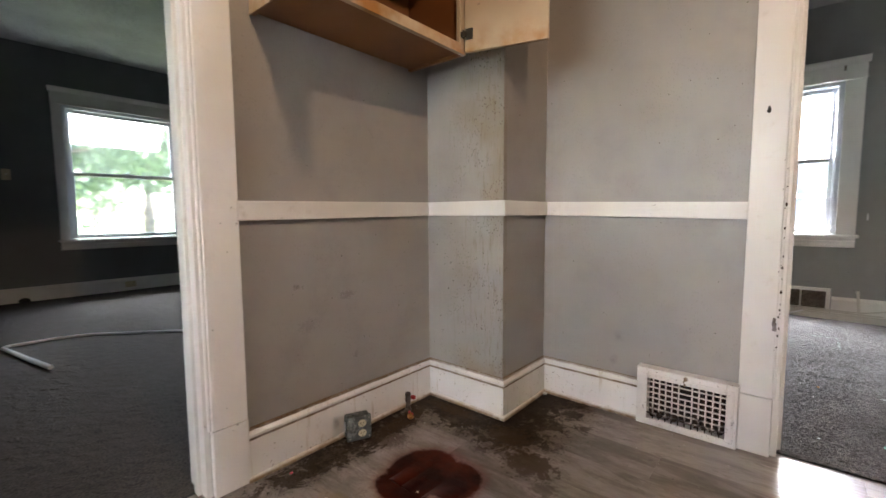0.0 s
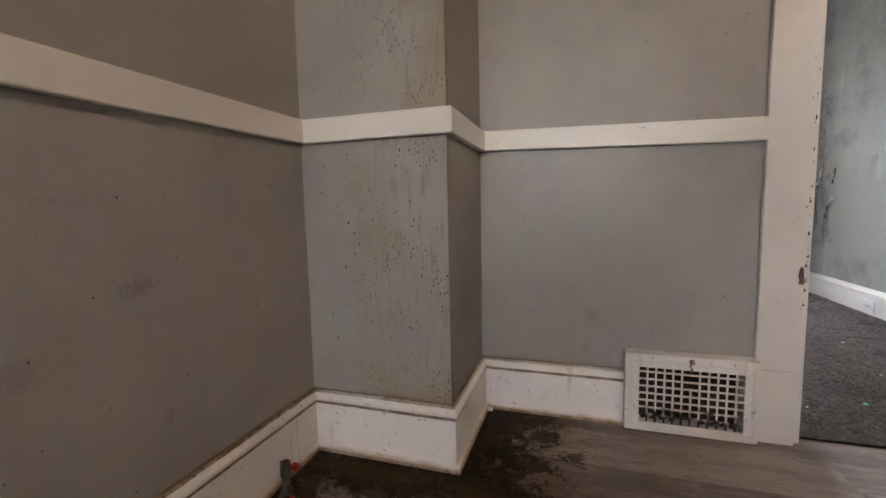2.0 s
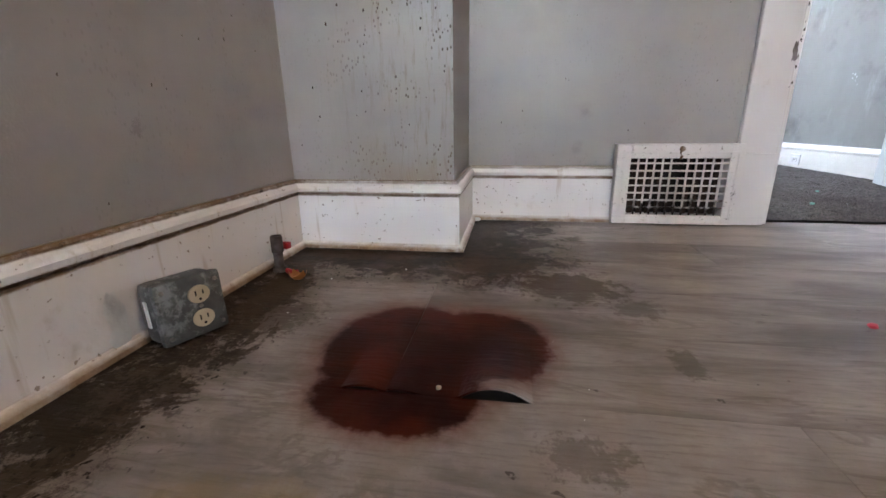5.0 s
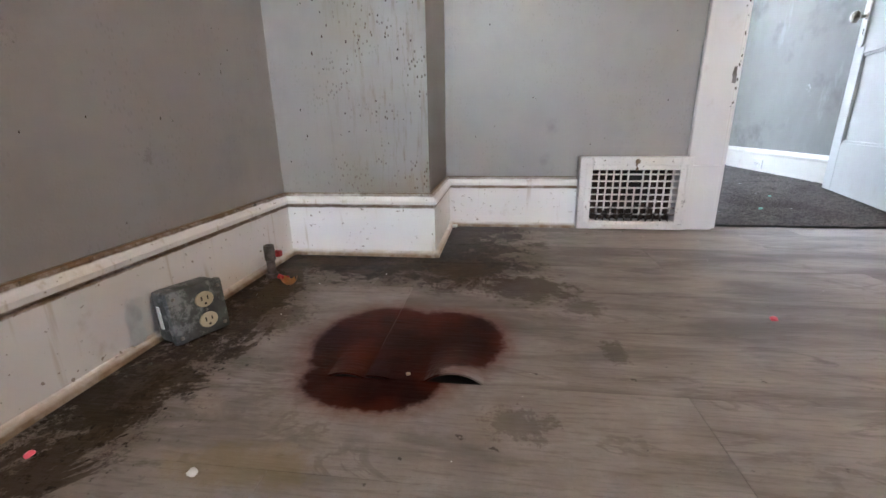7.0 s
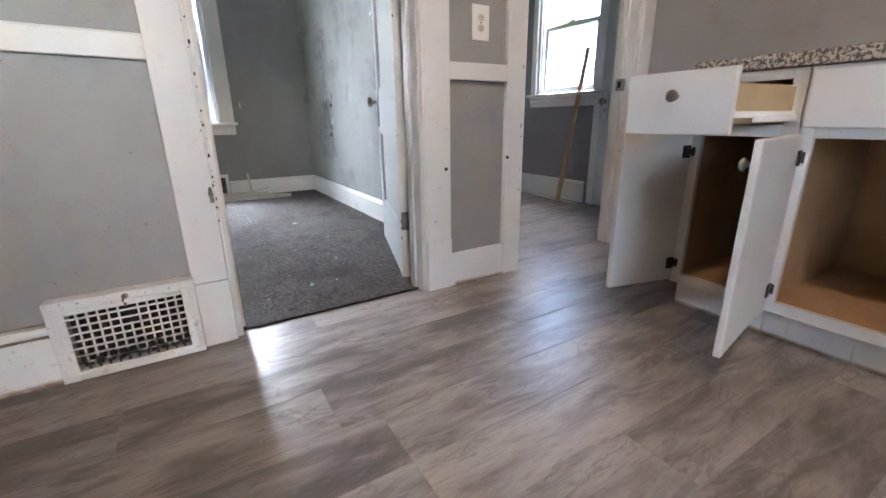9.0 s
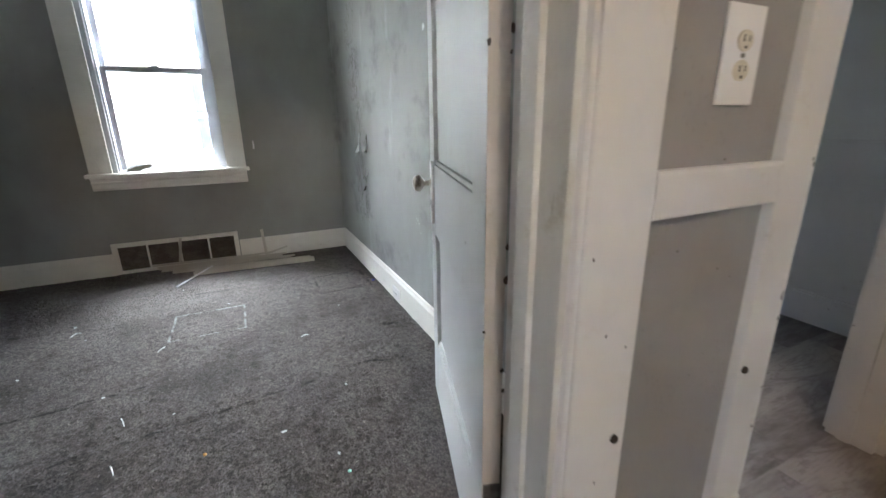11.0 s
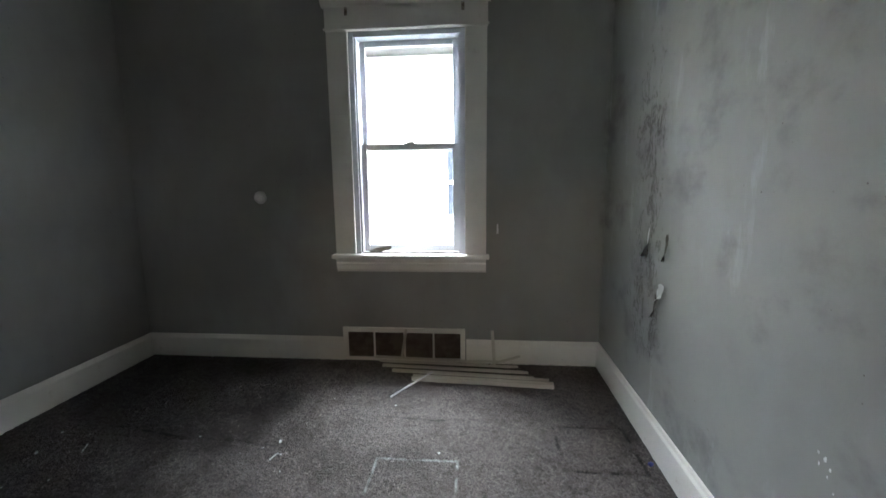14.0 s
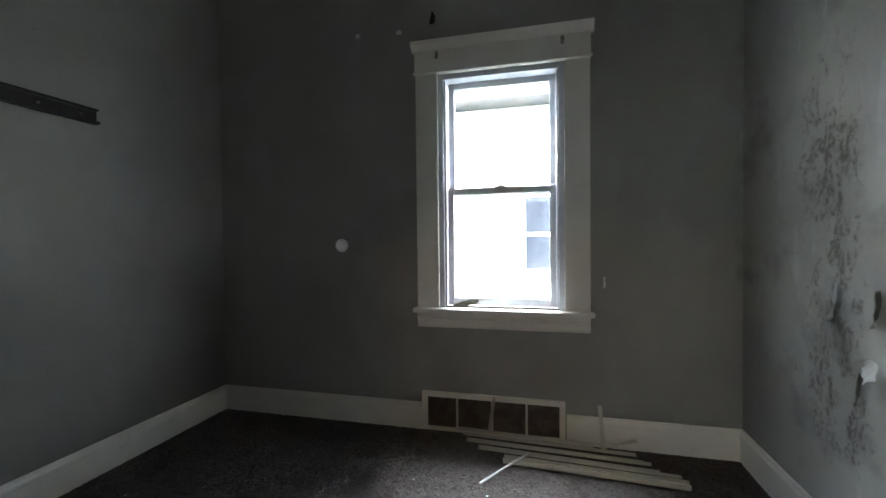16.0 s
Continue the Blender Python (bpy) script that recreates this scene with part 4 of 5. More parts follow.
n = make_trim("register_paint", (0.74, 0.72, 0.70), 0.7, 1.0)
n.over(n.rng(n.noise(85, 5, rough=0.7), 0.60, 0.68, 0, 0.8), (0.12, 0.085, 0.055))
n.over(n.rng(n.noise(40, 8, rough=0.8), 0.60, 0.66, 0, 0.85), (0.035, 0.025, 0.018))
REGISTER = n.m
n = make_trim("grille_paint", (0.68, 0.65, 0.62), 0.7, 1.0)
x, y, z = n.xyz()
n.over(n.rng(n.math('ADD', z, n.math('MULTIPLY', n.noise(40, 5), 0.14)), 0.165, 0.125), (0.022, 0.014, 0.010))
GRILLE = n.m
kitchen_register()


# ---- kitchen: outlets ----
def duplex(parent, cx, cz, y, out, mat, size=1.0, gap=0.0195):
    """Two receptacle faces with slots on a local plane y, standing out along out."""
    for s in (-1, 1):
        bm = bmesh.new()
        q = Matrix.Translation((cx, y, cz + s * gap * size)) @ Euler((radians(-90 * out), 0, 0)).to_matrix().to_4x4()
        lathe(bm, [(0.0, 0.003), (0.0155, 0.003), (0.0165, 0.002), (0.0165, 0)], 20, q @ Matrix.Diagonal((size, size * 0.86, 1, 1)))
        r = part("receptacle", bm, mat, parent)
        bm = bmesh.new()
        for dx, h in ((-0.006, 0.0045), (0.006, 0.0036)):
            box(bm, (cx + dx - 0.0011, y + out * 0.002, cz + s * gap * size + 0.0025 - h), (cx + dx + 0.0011, y + out * 0.0036, cz + s * gap * size + 0.0025 + h))
        lathe(bm, [(0, 0.0036), (0.0024, 0.0036), (0.0024, 0.002)], 8, Matrix.Translation((cx, y, cz + s * gap * size - 0.0085)) @ Euler((radians(-90 * out), 0, 0)).to_matrix().to_4x4())
        part("slots", bm, DARK, r)
    bm = bmesh.new()
    lathe(bm, [(0, 0.003), (0.003, 0.0025), (0.0035, 0)], 10, Matrix.Translation((cx, y, cz)) @ Euler((radians(-90 * out), 0, 0)).to_matrix().to_4x4())
    part("screw", bm, NICKEL, parent)


def wall_plate(name, m, w, h, label, mat=WHITEP, rmat=IVORY):
    t = thing(name, label, "outlet", m)
    bm = bmesh.new()
    box(bm, (-w / 2, -0.006, -h / 2), (w / 2, 0.0, h / 2), 0.003)
    part("cover_plate", bm, mat, t)
    duplex(t, 0, 0, -0.006, -1, rmat)
    return t


wall_plate("wall_outlet", pose(1.008, KN - 0.001, 1.105), 0.084, 0.132, "white outlet plate with two ivory receptacles on the wall", WHITEP, surface("cream_plastic", (0.70, 0.65, 0.54), (0.62, 0.57, 0.46), 20, 0.4, 100, 0.0001).m)
wall_plate("wall_outlet", pose(BE - 0.0185, 3.90, 0.062, 0, 90, -90), 0.070, 0.112, "small white outlet set sideways in the baseboard", WHITEP, WHITEP)
wall_plate("wall_outlet", pose(LW + 0.0175, 1.55, 0.085, 0, 90, 90), 0.070, 0.112, "ivory outlet set sideways in the living room baseboard", IVORY, IVORY)
t = thing("light_switch", "cream light switch plate on the living room wall", "switch", pose(LW + 0.001, 0.548, 1.37, 0, 0, 90))
part("cover_plate", one_box((-0.035, -0.006, -0.057), (0.035, 0, 0.057), 0.003), IVORY, t)
part("toggle", one_box((-0.005, -0.016, -0.006), (0.005, -0.005, 0.010), 0.002), WHITEP, t)

# surface box, standing on the floor against the baseboard and leaning a little back
t = thing("junction_box", "grey galvanised outlet box standing on the floor by the baseboard", "outlet box", pose(-1.358, 1.162, 0.003, 0, 0, 90 - 24) @ pose(0, 0, 0, -4, 0, 0) @ Matrix.Scale(0.94, 4))
bm = bmesh.new()
box(bm, (-0.053, 0.0, 0.0), (0.053, 0.050, 0.104), 0.013)
part("body", bm, GALV, t, smooth=True)
bm = bmesh.new()
box(bm, (-0.055, -0.020, -0.001), (0.055, -0.0015, 0.107), 0.009)
part("cover", bm, GALV, t, smooth=True)
duplex(t, 0.012, 0.052, -0.020, -1, IVORY, 1.1)
for sx, sz in ((-0.043, 0.013), (-0.043, 0.092), (0.043, 0.013), (0.043, 0.092)):
    bm = bmesh.new()
    lathe(bm, [(0, 0.003), (0.003, 0.0028), (0.004, 0)], 10, Matrix.Translation((sx, -0.020, sz)) @ Euler((radians(90), 0, 0)).to_matrix().to_4x4())
    part("screw", bm, NICKEL, t)
bm = bmesh.new()
box(bm, (-0.0555, 0.016, 0.030), (-0.0525, 0.026, 0.076), 0.0012)
part("label_strip", bm, WHITEP, t, "pale worn marking strip on the side")

# gas stub with a red valve handle
t = thing("gas_valve", "short grey pipe stub with a red valve by the baseboard", "pipe", pose(-1.385, 1.478, 0.0))
bm = bmesh.new()
lathe(bm, [(0.0, 0.0), (0.016, 0.0), (0.016, 0.010), (0.011, 0.012), (0.011, 0.045), (0.0135, 0.047), (0.0135, 0.082), (0.0125, 0.086), (0.009, 0.086), (0.008, 0.070), (0, 0.070)], 16)
part("stub", bm, PIPE, t, smooth=True)
bm = bmesh.new()
tube(bm, [(0.0, 0.012, 0.055), (0.004, 0.024, 0.056)], [0.005, 0.005], 8)
box(bm, (-0.006, 0.022, 0.046), (0.014, 0.040, 0.062), 0.004)
part("valve_handle", bm, RED, t, "bright red plastic handle")
bm = bmesh.new()
rows = []
for i in range(9):
    u = i / 8
    wd = 0.015 * math.sin(math.pi * (0.12 + 0.80 * u))
    rows.append([bm.verts.new((0.058 * u - 0.029, wd * v, 0.004 + 0.010 * v * v + 0.014 * (u - 0.4) ** 2 * 4)) for v in (-1, -0.5, 0, 0.5, 1)])
for a, b in zip(rows, rows[1:]):
    for j in range(4):
        bm.faces.new((a[j], b[j], b[j + 1], a[j + 1]))
bmesh.ops.solidify(bm, geom=bm.faces[:], thickness=0.0015)
solid("paper_scrap", bm, ORANGE, "curled orange-brown scrap lying on the dirty floor", "scrap", m=pose(-1.305, 1.415, 0.0, 0, 0, -30))
bm = bmesh.new()
tube(bm, [(-1.352, 1.452, 0.012), (-1.335, 1.444, 0.010), (-1.322, 1.446, 0.013)], [0.006, 0.007, 0.004], 8)
solid("red_scrap", bm, RED, "small red plastic scrap lying on the floor", "scrap", smooth=True)


def blob(name, p, r, mat, label, sq=0.6):
    bm = bmesh.new()
    bmesh.ops.create_icosphere(bm, subdivisions=2, radius=r)
    for v in bm.verts:
        v.co *= 1 + 0.35 * noise.noise(v.co / r * 1.3 + Vector(p) * 7)
        v.co.z = max(v.co.z * sq, -r * sq * 0.7)
    return solid(name, bm, mat, label, "debris", smooth=True, m=pose(p[0], p[1], p[2] + r * sq * 0.7))


blob("candy", (-0.264, 1.334, 0), 0.0075, PINK, "small pink sweet lying on the vinyl floor")
blob("candy", (-1.36, 0.858, 0), 0.006, PINK, "small red sweet lying on the vinyl floor")
blob("crumb", (-0.938, 1.075, 0.0), 0.004, IVORY, "tiny yellow crumb on the red stain")
blob("crumb", (-1.142, 0.855, 0.0), 0.006, PLASTER, "pale crumb on the yellowed floor")
blob("crumb", (-0.965, 2.055, 0.0), 0.012, PLASTER, "white plaster crumb in the corner")


def crumbs(name, spots, mat, label):
    """Loose irregular crumbs lying on the floor."""
    r = random.Random(77)
    bm = bmesh.new()
    for cx, cy, sx, sy, count, size in spots:
        for i in range(count):
            s_ = size * (0.4 + 0.9 * r.random() ** 2)
            q = pose(r.gauss(cx, sx), r.gauss(cy, sy), 0.001 + s_ * 0.3, 20 * r.random(), 20 * r.random(), 360 * r.random())
            k = r.randint(4, 6)
            low = [bm.verts.new(q @ Vector((s_ * (0.6 + 0.5 * r.random()) * math.cos(6.283 * j / k), s_ * 0.7 * (0.6 + 0.5 * r.random()) * math.sin(6.283 * j / k), -0.3 * s_))) for j in range(k)]
            tip = bm.verts.new(q @ Vector((0.2 * s_ * r.random(), 0, 0.4 * s_)))
            for j in range(k):
                bm.faces.new((low[j], low[(j + 1) % k], tip))
            bm.faces.new(low[::-1])
    return solid(name, bm, mat, label, "debris", kind="stuff")


crumbs("floor_crumbs", [(-1.34, 1.42, 0.05, 0.06, 34, 0.005), (-1.36, 1.28, 0.03, 0.10, 26, 0.004), (-1.2, 1.62, 0.12, 0.025, 26, 0.004), (-0.85, 1.75, 0.12, 0.14, 22, 0.0035), (-0.45, 2.0, 0.15, 0.03, 10, 0.003)], TORN, "dark dirt crumbs scattered on the vinyl by the wall")
crumbs("pale_crumbs", [(-1.30, 1.38, 0.08, 0.09, 7, 0.0028), (-0.8, 1.3, 0.35, 0.3, 10, 0.0022), (-0.3, 1.9, 0.12, 0.08, 8, 0.004)], PLASTER, "pale plaster crumbs scattered on the vinyl floor")


# ---- kitchen: upper cabinet ----
UC = thing("wall_cabinet", "yellowed white wall cabinet with both doors open", "cabinet", pose(KW, 0.815, 1.60))
W_, D_, H_ = 0.765, 0.33, 0.76
for nm, a, b in (("side_panel", (0.002, 0, 0), (D_ - 0.02, 0.016, H_)), ("side_panel", (0.002, W_ - 0.016, 0), (D_ - 0.02, W_, H_)), ("bottom_panel", (0.002, 0.016, 0.012), (D_ - 0.02, W_ - 0.016, 0.026)),
                 ("top_panel", (0.002, 0.016, H_ - 0.016), (D_ - 0.02, W_ - 0.016, H_)), ("back_panel", (0.002, 0.016, 0.026), (0.010, W_ - 0.016, H_ - 0.016)), ("shelf", (0.01, 0.016, 0.37), (D_ - 0.04, W_ - 0.016, 0.386))):
    part(nm, one_box(a, b, 0.001), DARKOAK, UC, "brown wood panel")
part("end_panel", one_box((0.002, -0.003, -0.001), (D_ - 0.02, 0.0, H_)), YELLOWED, UC)
bm = bmesh.new()
for a, b in (((D_ - 0.02, -0.003, 0), (D_, 0.04, H_)), ((D_ - 0.02, W_ - 0.04, 0), (D_, W_, H_)), ((D_ - 0.02, 0.04, 0), (D_, W_ - 0.04, 0.04)), ((D_ - 0.02, 0.04, H_ - 0.04), (D_, W_ - 0.04, H_))):
    box(bm, a, b, 0.0015)
part("face_frame", bm, YELLOWED, UC)


def cabinet_door(parent, m, w, h, mat, handle=None, inside=1, knob=True, label=""):
    """A slab door with eased edges. Local: hinge line at x=0, door along +x, thickness -0.019..0 in y, from z=0 to h."""
    d = part("door", bmesh_door(w, h), mat, parent, label)
    d.matrix_basis = m
    if knob:
        bm = bmesh.new()
        lathe(bm, [(0, 0), (0.008, 0), (0.006, 0.010), (0.015, 0.018), (0.016, 0.023), (0.010, 0.028), (0, 0.029)], 16, Matrix.Translation((w - 0.035, -0.019, handle)) @ Euler((radians(90), 0, 0)).to_matrix().to_4x4())
        part("door_knob", bm, NICKEL, d, "round brushed nickel knob", smooth=True)
    for z in (0.07, h - 0.07):
        bm = bmesh.new()
        box(bm, (0.006, 0.0, z - 0.022), (0.038, 0.006, z + 0.022), 0.0015)
        box(bm, (-0.016, 0.002, z - 0.010), (0.014, 0.012, z + 0.010), 0.0015)
        tube(bm, [(-0.002, 0.008, z - 0.016), (-0.002, 0.008, z + 0.016)], [0.005, 0.005], 8)
        if inside < 0:
            for v in bm.verts:
                v.co.y = -0.019 - v.co.y
            bmesh.ops.reverse_faces(bm, faces=bm.faces[:])
        part("hinge", bm, HINGE, d, "dark metal hinge")
    return d


def bmesh_door(w, h):
    bm = bmesh.new()
    box(bm, (0, -0.019, 0), (w, 0, h), 0.004)
    return bm


HINGE = surface("dark_hinge", (0.045, 0.038, 0.03), (0.09, 0.08, 0.07), 30, 0.4, 90, 0.0002, 0.8).m
# right-hand door, swung a little past square; left-hand door square
cabinet_door(UC, pose(D_ + 0.004, W_ - 0.004, 0.004, 0, 0, 16), 0.345, H_ - 0.01, YELLOWED, 0.05, inside=-1, knob=False)
dl = cabinet_door(UC, pose(D_ + 0.004, 0.002, 0.004, 0, 0, -3), 0.36, H_ - 0.01, YELLOWED, 0.05)

# ---- kitchen: base cabinets and worktop ----
FX = 1.455


def base_unit(name, y0, y1, label, drawer_out, stiles):
    """A base cabinet against the east wall from y0 to y1 with its face at FX; open front."""
    t = thing(name, label, "cabinet", pose(FX, y0, 0))
    w = y1 - y0
    for nm, a, b in (("side_panel", (0.02, 0, 0.115), (0.60, 0.016, 0.865)), ("side_panel", (0.02, w - 0.016, 0.115), (0.60, w, 0.865)), ("bottom_panel", (0.02, 0.016, 0.135), (0.60, w - 0.016, 0.150)), ("back_panel", (0.592, 0.016, 0.15), (0.60, w - 0.016, 0.865))):
        part(nm, one_box(a, b, 0.001), OAK, t, "orange-brown wood panel")
    part("toe_kick", one_box((0.066, 0.0, 0.0), (0.082, w, 0.114)), BASE, t, "scuffed white toe kick")
    bm = bmesh.new()
    for a, b in (((0, 0, 0.112), (0.02, 0.038, 0.865)), ((0, w - 0.038, 0.112), (0.02, w, 0.865)), ((0, 0.038, 0.112), (0.02, w - 0.038, 0.150)),
                 ((0, 0.038, 0.835), (0.02, w - 0.038, 0.865)), ((0, 0.038, 0.668), (0.02, w - 0.038, 0.705))):
        box(bm, a, b, 0.0015)
    part("face_frame", bm, CABWHITE, t)
    return t


B1 = base_unit("base_cabinet", 1.115, 1.425, "narrow white base cabinet with open door and pulled-out drawer", True, 0)
cabinet_door(B1, pose(-0.004, 0.300, 0.122, 0, 0, 180 - 14), 0.292, 0.560, CABWHITE, 0.50)
dr = part("drawer", one_box((-0.440, -0.018, 0.688), (-0.421, 0.266, 0.846), 0.004), CABWHITE, B1, "white slab drawer front pulled far out")
bm = bmesh.new()
for a, b in (((-0.421, 0.025, 0.712), (0.06, 0.037, 0.815)), ((-0.421, 0.262 - 0.02, 0.712), (0.06, 0.274 - 0.02, 0.815)), ((-0.421, 0.037, 0.714), (0.06, 0.242, 0.732)), ((0.048, 0.037, 0.722), (0.06, 0.242, 0.815))):
    box(bm, a, b, 0.001)
part("drawer_box", bm, PLY, dr, "pale plywood drawer box")
bm = bmesh.new()
box(bm, (-0.40, 0.017, 0.728), (0.05, 0.024, 0.745), 0.001)
box(bm, (-0.25, 0.010, 0.716), (0.30, 0.017, 0.735), 0.001)
part("drawer_slide", bm, WHITEP, dr, "white metal slide")
bm = bmesh.new()
lathe(bm, [(0, 0), (0.008, 0), (0.006, 0.010), (0.015, 0.018), (0.016, 0.023), (0.010, 0.028), (0, 0.029)], 16, Matrix.Translation((-0.440, 0.122, 0.785)) @ Euler((0, radians(-90), 0)).to_matrix().to_4x4())
part("drawer_knob", bm, NICKEL, dr, "round brushed nickel knob", smooth=True)
B2 = base_unit("base_cabinet", 0.205, 1.112, "wide white sink base cabinet with one door open", False, 0)
part("false_front", one_box((-0.019, 0.012, 0.698), (-0.001, 0.896, 0.856), 0.004), CABWHITE, B2)
cabinet_door(B2, pose(-0.004, 0.890, 0.122, 0, 0, 180 + 10.5), 0.452, 0.560, CABWHITE, 0.50)
cabinet_door(B2, pose(-0.003, 0.012, 0.122, 0, 0, 180 + 12), 0.435, 0.560, CABWHITE, 0.50)
B3 = base_unit("base_cabinet", -0.70, 0.202, "wide closed white base cabinet under the counter", False, 0)
part("false_front", one_box((-0.019, 0.012, 0.698), (-0.001, 0.890, 0.856), 0.004), CABWHITE, B3)
part("door", one_box((-0.019, 0.012, 0.122), (-0.001, 0.446, 0.682), 0.004), CABWHITE, B3)
part("door", one_box((-0.019, 0.456, 0.122), (-0.001, 0.890, 0.682), 0.004), CABWHITE, B3)
bm = bmesh.new()
box(bm, (FX - 0.025, -0.72, 0.867), (KE - 0.002, 1.445, 0.908), 0.006)
solid("worktop", bm, GRANITE, "speckled brown and cream granite-look worktop", "counter")

# lamp on the kitchen ceiling
t = thing("ceiling_lamp", "plain white lampholder with one warm bulb on the ceiling", "lamp", pose(LAMP[0], LAMP[1], H))
bm = bmesh.new()
lathe(bm, [(0, 0), (0.06, 0), (0.058, -0.018), (0.035, -0.03), (0.022, -0.05), (0, -0.05)], 20)
part("lampholder", bm, WHITEP, t, smooth=True)

# ---- back hall ----
t = thing("door_2", "closed grey-white panelled back door in the hall", "door", pose(HE - 0.001, 2.975, 0.01, 0, 0, -90), kind="structure")
bm = bmesh.new()
panel_leaf(bm, 0.70, 2.0, 0.036, 0.10, [(0, 0.15), (0.72, 0.90), (1.88, 2.0)])
for v in bm.verts:
    v.co.y = v.co.y - 0.037
part("leaf", bm, DOORPAINT, t)
knob_set(t, 0.055, 0.84, -0.037, -1)
part("side_casing", one_box((-0.075, -0.022, -0.008), (-0.003, 0, 2.09), 0.003), TRIM, t)
part("head_casing", one_box((-0.075, -0.024, 2.012), (0.722, 0, 2.13), 0.003), TRIM, t)
t = thing("strike_plate", "tarnished rim lock keeper on the door casing", "door hardware", pose(2.006, 2.155, 0.90))
bm = bmesh.new()
box(bm, (-0.014, -0.022, -0.030), (0.004, 0.022, 0.030), 0.002)
part("keeper", bm, NICKEL, t)
part("keeper_slot", one_box((-0.0152, -0.010, -0.016), (-0.0138, 0.010, 0.016)), DARK, t)
bm = bmesh.new()
box(bm, (-0.020, -0.008, 0.0), (0.020, 0.008, 1.30), 0.002)
solid("wood_board", bm, WOOD, "long narrow raw board leaning on the hall wall", "board", m=pose(2.68, 3.20, 0.012, 0, 9.0, 0) @ pose(0, 0, 0, 2, 0, 90))
bm = bmesh.new()
box(bm, (-0.012, -0.42, 0.0), (0.012, 0.42, 0.018), 0.006)
solid("quarter_round", bm, TRIM, "loose white strip of shoe moulding lying on the floor", "trim strip", m=pose(2.80, 3.46, 0.0, 0, 0, -6))

# ---- living room ----
bm = bmesh.new()
tube(bm, [(-3.40, 0.46, 0.024), (-3.8, 0.38, 0.020), (-4.14, 0.305, 0.028), (-4.20, 0.34, 0.022), (-4.22, 0.58, 0.018), (-4.15, 0.78, 0.018), (-3.72, 1.26, 0.018), (-3.2, 1.70, 0.018)],
     [0.014, 0.014, 0.011, 0.011, 0.010, 0.010, 0.009, 0.009], 8)
solid("plastic_strip", bm, RODW, "long bent white plastic strip lying on the carpet", "trim strip", smooth=True)
blob("crumpled_scrap", (-6.25, 0.60, 0.012), 0.05, DARK, "dark crumpled scrap by the baseboard")

# ---- bedroom: return-air grille ----
t = thing("return_grille", "cream framed return-air grille with dark dusty louvres", "vent", pose(-0.157, BN, 0.012))
bm = bmesh.new()
for a, b in (((-0.407, -0.022, 0), (-0.372, -0.001, 0.226)), ((0.374, -0.022, 0), (0.405, -0.001, 0.226)), ((-0.372, -0.022, 0), (0.374, -0.001, 0.024)), ((-0.372, -0.022, 0.196), (0.374, -0.001, 0.226))):
    box(bm, a, b, 0.003)
part("grille_frame", bm, CREAM, t)
# shade behind the louvres painted as a near-black sheet
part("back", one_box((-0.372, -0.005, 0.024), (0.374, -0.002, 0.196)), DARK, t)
for mx in (-0.196, 0.006, 0.198):
    part("mullion", one_box((mx - 0.006, -0.020, 0.024), (mx + 0.006, -0.006, 0.196), 0.001), CREAM, t)
sl = bmesh.new()
box(sl, (-0.372, -0.006, -0.0008), (0.374, 0.006, 0.0008))
f = part("louvre", sl, DUSTY, t)
f.location, f.rotation_euler = (0, -0.012, 0.030), (radians(35), 0, 0)
for i in range(1, 15):
    o = f.copy()
    scene.collection.objects.link(o)
    o.location.z = 0.030 + i * 0.0115


# ---- bedroom: pile of strips ----
def strip(name, a, b, w, th, mat, label, flat=True, group="loose strips by the vent"):
    """A thin channel-shaped strip from a to b."""
    a, b = Vector(a), Vector(b)
    L = (b - a).length
    bm = bmesh.new()
    box(bm, (0, -w / 2, 0), (L, w / 2, th * 0.45), 0.0008)
    box(bm, (0, -w / 2, th * 0.45), (L, -w / 2 + 0.004, th), 0.0008)
    box(bm, (0, w / 2 - 0.004, th * 0.45), (L, w / 2, th), 0.0008)
    d = (b - a).normalized()
    side = Vector((0, 0, 1)).cross(d).normalized() if abs(d.z) < 0.99 else Vector((0, 1, 0))
    up = d.cross(side)
    m = Matrix((d, side, up)).transposed().to_4x4()
    m.translation = a
    return solid(name, bm, mat, label, "trim strip", group, m=m)


LB = "long cream vinyl strip in a pile on the carpet"
strip("vinyl_strip", (-0.06, 5.005, 0.013), (0.765, 4.955, 0.013), 0.040, 0.026, STRIP, "wide cream vinyl channel lying on the carpet")
for a, b, w, th in (((-0.05, 5.050, 0.036), (0.745, 5.005, 0.030), 0.014, 0.010), ((-0.20, 5.092, 0.020), (0.665, 5.045, 0.014), 0.020, 0.016), ((-0.235, 5.122, 0.040), (0.635, 5.085, 0.034), 0.016, 0.010),
                    ((-0.275, 5.155, 0.024), (0.61, 5.118, 0.018), 0.020, 0.014), ((-0.30, 5.182, 0.044), (0.58, 5.150, 0.040), 0.018, 0.010), ((-0.335, 5.212, 0.056), (0.38, 5.178, 0.050), 0.020, 0.012),
                    ((-0.30, 5.236, 0.018), (0.55, 5.200, 0.016), 0.018, 0.010)):
    strip("vinyl_strip", a, b, w, th, STRIP, LB)
strip("vinyl_strip", (0.22, 5.24, 0.030), (0.50, 5.18, 0.060), 0.018, 0.008, STRIP, "short cream strip lying across the pile")
strip("vinyl_strip", (0.44, 5.19, 0.046), (0.60, 5.235, 0.075), 0.018, 0.008, STRIP, "short cream strip lying across the pile")
strip("vinyl_strip", (-0.160, 5.215, 0.06), (-0.135, 5.260, 0.235), 0.018, 0.005, STRIP, "cream strip leaning against the return grille")
